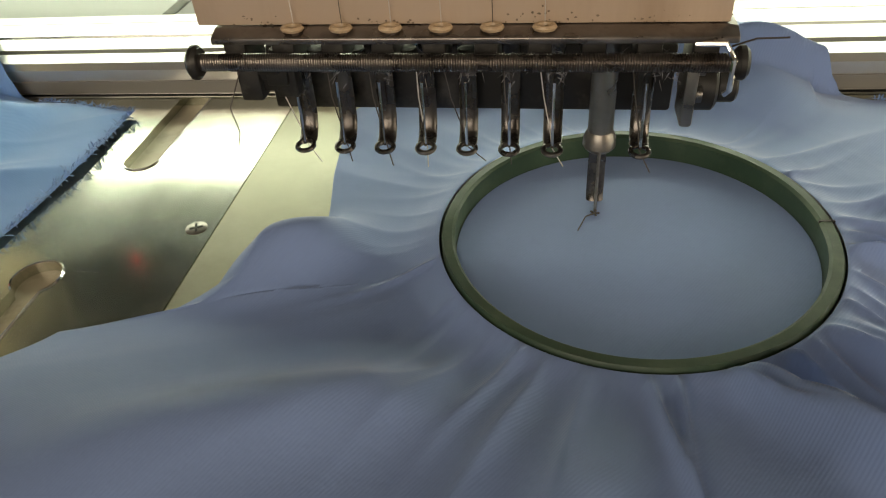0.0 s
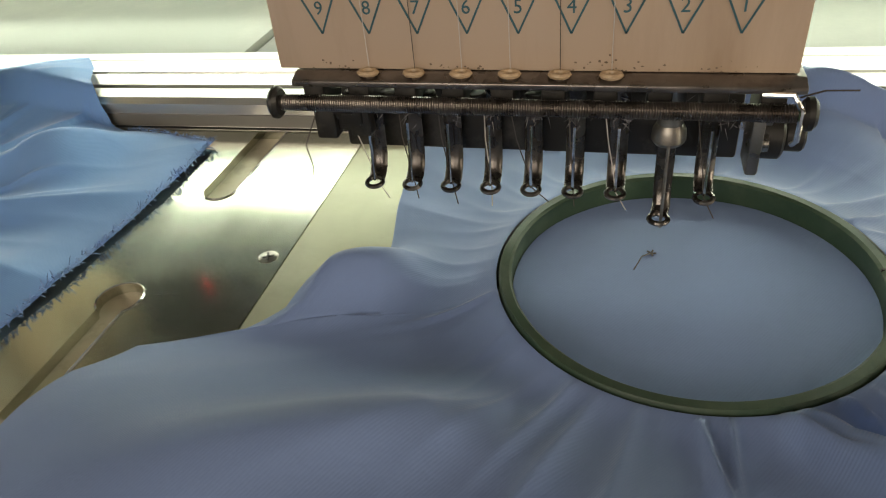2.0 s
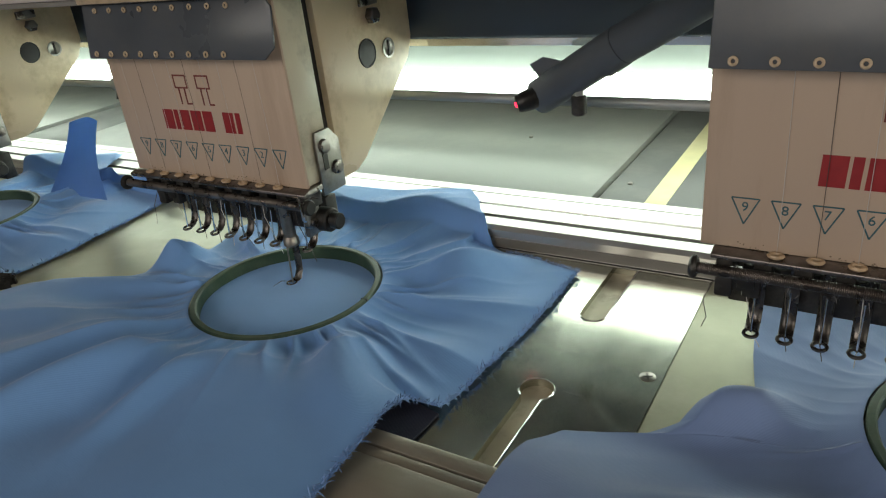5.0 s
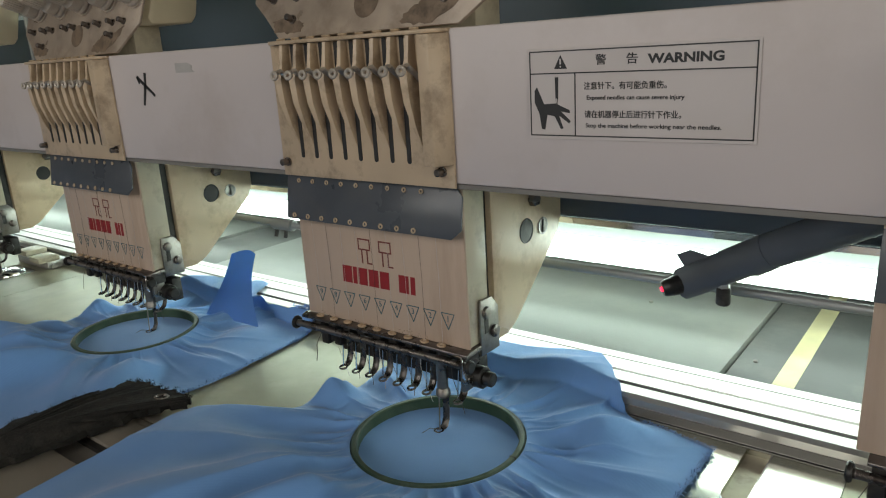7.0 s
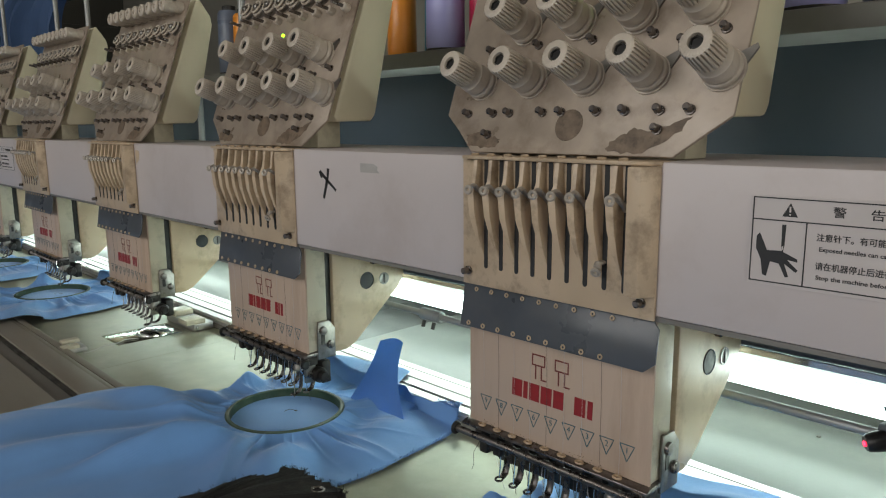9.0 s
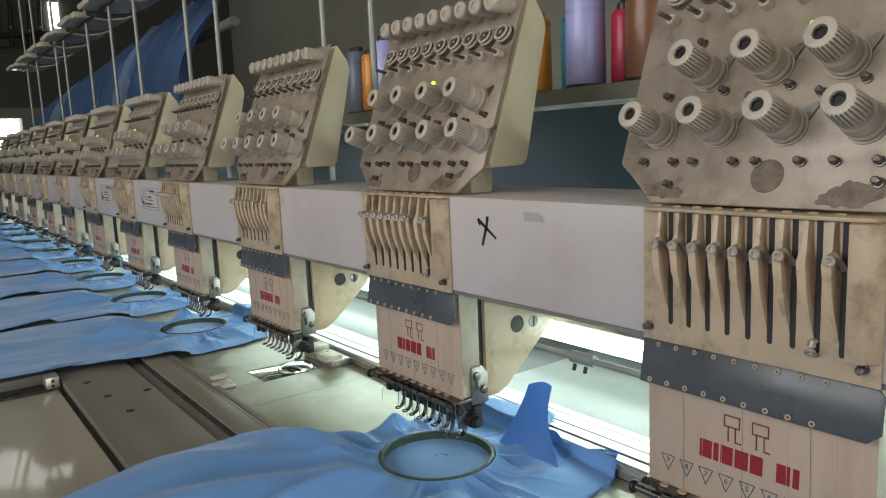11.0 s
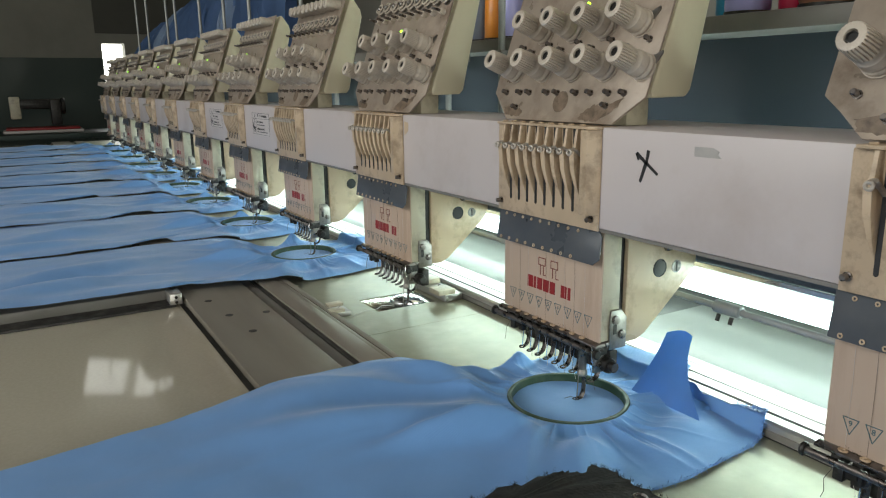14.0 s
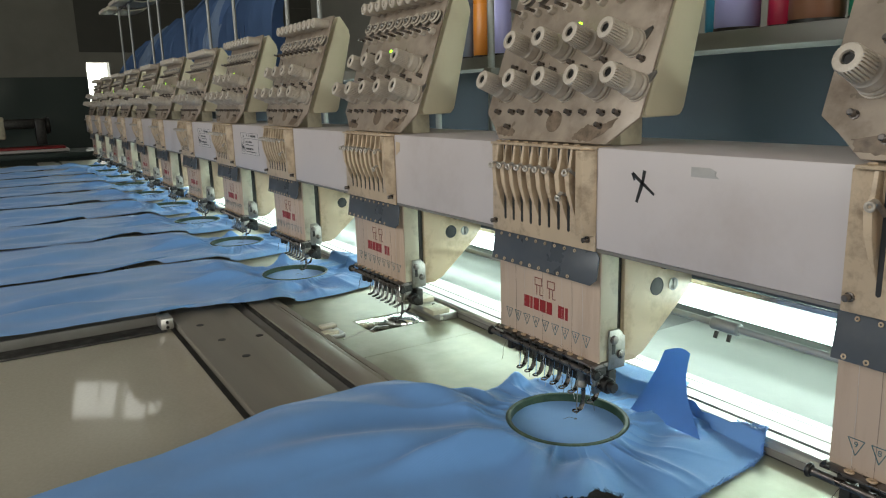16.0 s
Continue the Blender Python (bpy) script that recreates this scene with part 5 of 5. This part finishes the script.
# the second garment's back strip stands up against the rail
bm = B()
grid = []
for i in range(13):
    f = i / 12
    row = []
    for j in range(11):
        g = j / 10
        lo = Vector((0.0570 + 0.0330 * f, 0.0560 + 0.0020 * f, 0.0085))
        hi = Vector((0.0650 + 0.0142 * f, 0.0725 + 0.0135 * f, 0.0540 - 0.0020 * f))
        p = lo.lerp(hi, g ** 0.85)
        p.x += 0.032 * f * f * (1 - g) ** 3.2 - 0.002 * (1 - f) ** 2 * (1 - g) ** 3
        p.y += 0.0035 * math.sin(math.pi * f) * g - 0.010 * (1 - g) ** 3
        p.z -= 0.002 * (1 - g) ** 4 - 0.0025 * math.sin(math.pi * f) * g ** 3
        row.append(bm.verts.new(p))
    grid.append(row)
for i in range(12):
    for j in range(10):
        bm.faces.new((grid[i][j], grid[i + 1][j], grid[i + 1][j + 1], grid[i][j + 1]))
bmesh.ops.solidify(bm, geom=list(bm.faces), thickness=0.0006)
part("standing_flap", bm, CLOTH, cloths[2], "upright cloth strip")

# black pile cloth scrap on the front rail beside the second garment
rnd = random.Random(5)
scrap = thing("cloth_scrap", pose(-0.45, -0.12, T + 0.0088), "black ragged pile cloth scrap lying on the front rail", "cloth scrap")
edge = [(-0.05, -0.14), (-0.03, -0.10), (-0.022, -0.05), (-0.02, -0.01), (-0.018, 0.03), (-0.012, 0.052), (0.004, 0.055), (0.02, 0.056), (0.043, 0.060), (0.046, 0.052), (0.038, 0.046), (0.034, 0.03), (0.028, 0.0), (0.02, -0.04), (0.015, -0.09), (0.01, -0.14)]
bm = B()
fine = []
for (x0, y0), (x1, y1) in zip(edge, edge[1:] + edge[:1]):
    for i in range(6):
        f = i / 6
        fine.append((x0 + (x1 - x0) * f + rnd.gauss(0, 0.0012), y0 + (y1 - y0) * f + rnd.gauss(0, 0.0012)))
cen = bm.verts.new((0.0, -0.03, 0.010))
mid = [bm.verts.new((0.0 + (x - 0.0) * 0.6, -0.03 + (y + 0.03) * 0.6, 0.009 + rnd.uniform(-0.001, 0.001))) for x, y in fine]
out = [bm.verts.new((x, y, 0.005 + rnd.uniform(-0.001, 0.001))) for x, y in fine]
low = [bm.verts.new((x, y, 0.0004)) for x, y in fine]
for i in range(len(fine)):
    j = (i + 1) % len(fine)
    bm.faces.new((cen, mid[i], mid[j]))
    bm.faces.new((mid[i], out[i], out[j], mid[j]))
    bm.faces.new((out[i], low[i], low[j], out[j]))
part("pile_cloth", bm, BLACKCLOTH, scrap)
bm = B()
ring(bm, (0.031, 0.047, 0.0062), (0, 0.1, 1), 0.004, 0.0008, 16, 6)
part("eyelet", bm, DARKSTEEL, scrap, "dark metal eyelet")
fv, ff = [], []
for x, y in fine:
    for _ in range(14):
        d = Vector((rnd.gauss(0, 0.5), rnd.gauss(0, 0.5), rnd.uniform(0.1, 1))).normalized() * rnd.uniform(0.001, 0.003)
        e = Vector((x + rnd.gauss(0, 0.001), y + rnd.gauss(0, 0.001), 0.005))
        wv = Vector((-d.y, d.x, 0)).normalized() * 0.0002
        i0 = len(fv)
        fv += [e - wv, e + wv, e + d]
        ff += [(i0, i0 + 1, i0 + 2)]
fm = bpy.data.meshes.new("ragged_fibres")
fm.from_pydata(fv, [], ff)
fm.materials.append(BLACKCLOTH)
part("ragged_fibres", fm, BLACKCLOTH, scrap)

# blue cloth under the frayed corner of the second garment, its shade painted navy
corner_flap = thing("lining_corner", pose(-0.143, -0.062, T), "blue cloth below the frayed corner, painted dark for shade", "cloth")
part("flap", prism(B(), [(-0.03, -0.03), (0.006, -0.018), (0.0075, 0.004), (-0.002, 0.006), (-0.03, 0.004)], "z", 0.0006, 0.0014), CORNER_SHADE, corner_flap)

# laser pointer on its taped arm
laser = thing("laser_pointer", pose(0, 0, 0), "small black laser pointer with red light on a dark taped arm", "laser pointer")
A0, A1 = Vector((-0.150, 0.083, 0.885)), Vector((-0.035, 0.045, 0.953))
d = (A1 - A0).normalized()
side = Vector((0, 0, 1)).cross(d).normalized()
up = d.cross(side)
part("arm", sweep(B(), [A0 - d * 0.004, A0, A0.lerp(A1, 0.06), A0.lerp(A1, 0.3) + up * 0.0008, A0.lerp(A1, 0.6), A1], 0.0086, 16, 0.8), LASERARM, laser)
for f in (0.33, 0.75):
    p = A0.lerp(A1, f)
    part("tape_turn", sweep(B(), [p - d * 0.006, p + d * 0.006 + up * 0.0006], 0.0089, 14, 0.82), LASERARM, laser, "turn of dark tape")
tip = Vector((-0.161, 0.0745, 0.8815))
q = (tip - A0).normalized()
part("barrel", lathe(B(), A0 + q * -0.008, q, [(0, 0.0056), (0.012, 0.0056), (0.018, 0.0050), ((tip - A0).length + 0.007, 0.0044), ((tip - A0).length + 0.008, 0.0036)], 18), BLACK, laser)
part("lens", cyl(B(), tip, tip + q * 0.0007, 0.0014, 14), RED_GLOW, laser, "glowing red lens")
part("wing", prism(B(), [(-0.157, 0.899), (-0.150, 0.9025), (-0.138, 0.9000), (-0.139, 0.895), (-0.152, 0.892)], "y", 0.083, 0.0838), LASERARM, laser, "stiff tape flap")
kp = A0.lerp(A1, 0.15) - up * 0.006
part("thumb_screw", cyl(B(), kp - Vector((0, 0, 0.003)), kp - Vector((0, 0, 0.0125)), 0.0036, 14, 0.0008), BLACK, laser)
part("nut", cyl(B(), kp, kp - Vector((0, 0, 0.0035)), 0.0032, 6, 0.0004), RAIL, laser, "pale metal nut")

# ---------------------------------------------------------------- thread rack behind the heads
rack = thing("thread_rack", pose(0, 0, 0), "long dark blue steel thread rack with a grey shelf", "rack")
part("panel", box(B(), -3.7, 1.2, 0.235, 0.25, 0.95, 1.094), NAVYPANEL, rack, "dark blue steel panel")
part("shelf", box(B(), -3.7, 1.2, 0.165, 0.36, 1.090, 1.105, 0.0015), SHELFGREY, rack, "grey shelf edge")
part("back_strip", box(B(), -3.7, 1.2, 0.345, 0.36, 0.93, 1.090), NAVYPANEL, rack)


def thread_material(name, c):
    m = material(name, c, 0.35, vary=0.06, scale=20, bump=0.3, bump_scale=260, stretch=(0.05, 0.05, 1), coat=0.1)
    return m


THREADS = {n: thread_material("thread_" + n, c) for n, c in dict(lavender=(0.42, 0.42, 0.78), orange=(0.75, 0.27, 0.03), teal=(0.02, 0.2, 0.32), red=(0.5, 0.02, 0.07), brown=(0.23, 0.10, 0.055),
                                                               green=(0.02, 0.22, 0.13), slate=(0.16, 0.19, 0.26), darkgreen=(0.012, 0.06, 0.055), white=(0.7, 0.7, 0.7)).items()}


def spool(x, y, colour, r=0.0205, h=0.11):
    s = thing("thread_cone", pose(x, y, 1.105), colour.replace("darkgreen", "dark green") + " sewing thread cone standing on the rack shelf", "thread cone", "thread cones on the rack")
    part("thread_body", lathe(B(), (0, 0, 0.004), (0, 0, 1), [(0, r * 0.96), (0.003, r), (h - 0.012, r * 0.95), (h - 0.008, r * 0.8)], 28), THREADS[colour], s)
    part("core", lathe(B(), (0, 0, 0), (0, 0, 1), [(0, r * 1.02), (0.004, r * 1.02), (0.0042, r * 0.4), (h - 0.008, r * 0.55), (h + 0.002, r * 0.55), (h + 0.003, r * 0.4)], 22), BLACK, s, "black cone core")
    return s


for x, y, c, r, h in ((-0.715, 0.2, "slate", 0.017, 0.10), (-0.655, 0.21, "orange", 0.0155, 0.08), (-0.614, 0.225, "teal", 0.0155, 0.078), (-0.580, 0.2, "lavender", 0.019, 0.115), (-0.556, 0.245, "darkgreen", 0.016, 0.09),
                      (-0.546, 0.215, "red", 0.0125, 0.072), (-0.508, 0.2, "brown", 0.0205, 0.12), (-0.468, 0.21, "green", 0.018, 0.12), (-0.43, 0.2, "slate", 0.018, 0.11), (-0.385, 0.21, "brown", 0.019, 0.11),
                      (-0.335, 0.2, "darkgreen", 0.018, 0.11), (-0.29, 0.21, "red", 0.017, 0.11), (-0.245, 0.2, "lavender", 0.0195, 0.11), (-0.20, 0.21, "slate", 0.019, 0.1), (-0.15, 0.2, "orange", 0.019, 0.1), (-0.10, 0.21, "teal", 0.019, 0.1),
                      (-1.0, 0.2, "slate", 0.0165, 0.09), (-0.962, 0.2, "orange", 0.0145, 0.082), (-0.928, 0.2, "lavender", 0.0155, 0.095), (-1.13, 0.2, "teal", 0.0155, 0.09), (-1.17, 0.2, "green", 0.015, 0.085), (-1.22, 0.2, "slate", 0.015, 0.085), (-1.5, 0.2, "white", 0.015, 0.085)):
    spool(x, y, c, r, h)


def pole(x, y):
    p = thing("rack_pole", pose(x, y, 0), "thin chrome upright pole of the thread rack", "pole", "rack poles")
    part("pole", cyl(B(), (0, 0, 1.0), (0, 0, 1.85), 0.0042, 12), RODGREY, p)
    part("foot_block", box(B(), -0.008, 0.008, -0.006, 0.03, 1.080, 1.0895, 0.001), SHELFGREY, p)
    return p


for x in (-0.877, -1.0, -1.39, -1.55, -1.9, -2.13, -2.4, -2.75, -2.9, -3.3, -3.55):
    pole(x, 0.15)


def guide_bar(k):
    """A comb of thread guides hanging over each head, on the rack's upper rail."""
    g = thing("thread_guide", pose(-PITCH * k - 0.05, 0.145, 1.45), "pale plastic thread guide comb on the rack above a head", "thread guide", "thread guides over the heads")
    part("bar", box(B(), -0.095, 0.095, -0.035, 0.0, 0, 0.016, 0.003), CASE, g)
    part("tray", prism(B(), [(0.0, 0.002), (0.05, -0.004), (0.10, 0.004), (0.13, 0.016), (0.13, 0.019), (0.10, 0.008), (0.05, 0.0), (0.0, 0.006)], "x", -0.095, 0.095), CASE, g, "dusty curved tray of the comb")
    for i in range(9):
        put("guide_tooth", ROLLER_MESH, g, pose(-0.066 + 0.0165 * i, -0.028, 0.006, 90, 0, 0))
    return g


carrier = thing("guide_rail", pose(0, 0, 0), "thin steel rail on the rack poles carrying thread guides", "rail")
part("shaft", cyl(B(), (-3.7, 0.15, 1.447), (-0.8, 0.15, 1.447), 0.0045, 10), DARKSTEEL, carrier)
for k in range(5, HEADS):
    guide_bar(k)

# blue garment pieces heaped over the rack behind the far units
hang = thing("garment_heap", pose(0, 0, 0), "heap of light blue cut cloth pieces hung over the rack", "cloth heap")
part("hanging_rail", cyl(B(), (-4.4, 0.33, 1.30), (-1.75, 0.33, 1.36), 0.012, 12), SHELFGREY, hang)
rnd = random.Random(8)
for i in range(11):
    x0 = -4.3 + i * 0.222
    bm = B()
    nx, nz = 26, 16
    grid = [[None] * (nz + 1) for _ in range(nx + 1)]
    ph = rnd.uniform(0, 6)
    for a in range(nx + 1):
        for b in range(nz + 1):
            x = x0 + 0.25 * a / nx + 0.02 * math.sin(ph + 3 * b / nz)
            zt = b / nz
            z = 1.335 + 0.012 * i - (0.26 + 0.006 * i) * zt + 0.02 * math.sin(a * 0.3 + ph)
            y = 0.34 - 0.12 * math.sin(min(1, zt * 1.6) * 1.57) + 0.045 * (abs(math.sin(a * 0.75 + ph)) - 0.5) * (0.4 + zt) + 0.016 * abs(math.sin(a * 1.7 + i + 2 * zt))
            grid[a][b] = bm.verts.new((x, y, z))
    for a in range(nx):
        for b in range(nz):
            bm.faces.new((grid[a][b], grid[a + 1][b], grid[a + 1][b + 1], grid[a][b + 1]))
    bmesh.ops.solidify(bm, geom=list(bm.faces), thickness=0.006)
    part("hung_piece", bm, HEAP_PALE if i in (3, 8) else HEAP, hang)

# sewing machine on a table at the far end of the room
far = thing("sewing_machine", pose(-6.3, -0.12, 0.759), "old dark sewing machine head on a table by the end wall", "sewing machine")
part("base", box(B(), -0.1, 0.1, -0.28, 0.2, 0.0, 0.018, 0.006), INK_RED, far, "red base")
part("top_cloth", box(B(), -0.1, 0.12, -0.3, 0.22, -0.02, 0.0, 0.006), PAPER, far, "white table edge")
part("pillar", box(B(), -0.05, 0.05, 0.02, 0.09, 0.03, 0.22, 0.012), BLACK, far)
part("arm", box(B(), -0.04, 0.04, -0.22, 0.03, 0.15, 0.22, 0.015), BLACK, far)
part("needle_head", box(B(), -0.045, 0.045, -0.24, -0.17, 0.08, 0.24, 0.012), CASE, far)
part("hand_wheel", cyl(B(), (0, 0.09, 0.17), (0, 0.12, 0.17), 0.06, 22, 0.008), BLACK, far)
stand = thing("sewing_table", pose(-6.3, -0.12, 0), "dark metal sewing machine table", "table")
part("table_top", box(B(), -0.25, 0.3, -0.55, 0.55, 0.70, 0.739, 0.006), WALLGREEN, stand)
for sx in (-0.22, 0.26):
    for sy in (-0.5, 0.5):
        part("leg", box(B(), sx - 0.02, sx + 0.02, sy - 0.02, sy + 0.02, 0.0, 0.70), BLACK, stand)

# dark bracket with pipes high on the end wall
fix = thing("wall_bracket", pose(-6.99, 0.6, 2.1), "dark metal pipe bracket with small bright fittings on the end wall", "wall bracket")
part("plate", box(B(), 0.0, 0.03, -0.2, 0.2, -0.12, 0.0, 0.004), BLACK, fix)
for y, z in ((-0.17, 0.02), (-0.06, 0.05), (0.07, 0.03), (0.15, 0.06)):
    part("pipe", cyl(B(), (0.05, y, -0.16 + z), (0.05, y + 0.02, 0.2 + z), 0.016, 10), BLACK, fix)
    part("fitting", cyl(B(), (0.05, y, -0.02 + z), (0.10, y, -0.02 + z), 0.012, 10, 0.002), STEEL, fix, "small bright fitting")
part("cross_pipe", cyl(B(), (0.06, -0.24, -0.06), (0.06, 0.26, 0.02), 0.014, 10), BLACK, fix)

# legs of the long machine
mach = thing("machine_stand", pose(0, 0, 0), "grey steel stand under the long embroidery machine", "stand")
for x in (-3.8, -2.6, -1.3, 0.1, 1.1):
    for y in (-0.15, 0.5):
        part("leg", box(B(), x - 0.04, x + 0.04, y - 0.04, y + 0.04, 0.0, T - 0.0605 if y < 0 else T - 0.0205, 0.004), SHELFGREY, mach)
for x in (-3.8, -2.6, -1.3, 0.1, 1.1):
    part("front_leg", box(B(), x - 0.03, x + 0.03, -0.98, -0.92, 0.0, T - 0.0305, 0.004), SHELFGREY, mach)


# ---------------------------------------------------------------- what moves
UPS = [0.68, 2.3, 3.96, 5.7, 7.5, 9.3, 11.05, 12.78, 14.66, 16.35]     # middle times at which the sewing needle stays raised


def motions():
    foot_rows = []
    for c in UPS:
        foot_rows += [(c - 0.47, 0.0), (c - 0.22, 0.0185), (c + 0.24, 0.0185), (c + 0.45, 0.0)]
    foot_rows = [(0.0, 0.0)] + [r for r in foot_rows if 0.05 < r[0] < 15.95] + [(16.0, 0.008)]
    s = SLOTS[ACTIVE] - 0.0006
    for h in heads:
        for ob in h.children:
            base = ob.name.split(".")[0]
            if base == "sewing_foot":
                walk(ob, [(t, pose(0, 0, z)) for t, z in foot_rows])
            elif base == "sewing_lever":
                walk(ob, [(t, pose(s, -0.0105 + 0.42 * z, 0.2005 - 1.9 * z, 2400 * z, 0, 0)) for t, z in foot_rows])
    for k, ob in list(cloths.items()) + list(hoops.items()):
        m = ob.matrix_basis.copy()
        walk(ob, [(t, Matrix.Translation((dx, dy, 0)) @ m) for t, dx, dy in SHIFT])


# small moves of the frame that carries all hoops: seconds, metres along and across
SHIFT = [(t, dx * 0.001, dy * 0.001) for t, dx, dy in (
    (0.0, 0.6, -1.2), (0.5, -0.5, -0.1), (1.0, -0.5, 0.3), (1.5, 0.4, 1.8), (2.0, -0.7, 0.5), (2.5, 0.0, 0.3), (3.0, -0.9, 0.3), (3.5, 1.6, -0.8), (4.0, 0.9, -0.6), (4.5, 0.3, -1.4), (5.0, -0.8, 0.2),
    (6.2, 0.6, 0.5), (7.5, -1.4, 0.0), (8.0, 1.4, 0.4), (8.5, -0.3, 0.2), (9.0, 1.5, 0.2), (9.5, 1.0, 0.2), (10.0, 1.4, 0.0), (11.3, -0.5, -0.4), (12.5, 0.6, -0.6), (13.0, 1.4, -0.5),
    (13.5, -0.3, 0.0), (14.0, 0.4, 0.0), (14.5, -0.5, 0.0), (15.0, -0.5, 0.2), (15.5, -0.8, 0.2), (16.0, -0.5, 0.2))]
motions()
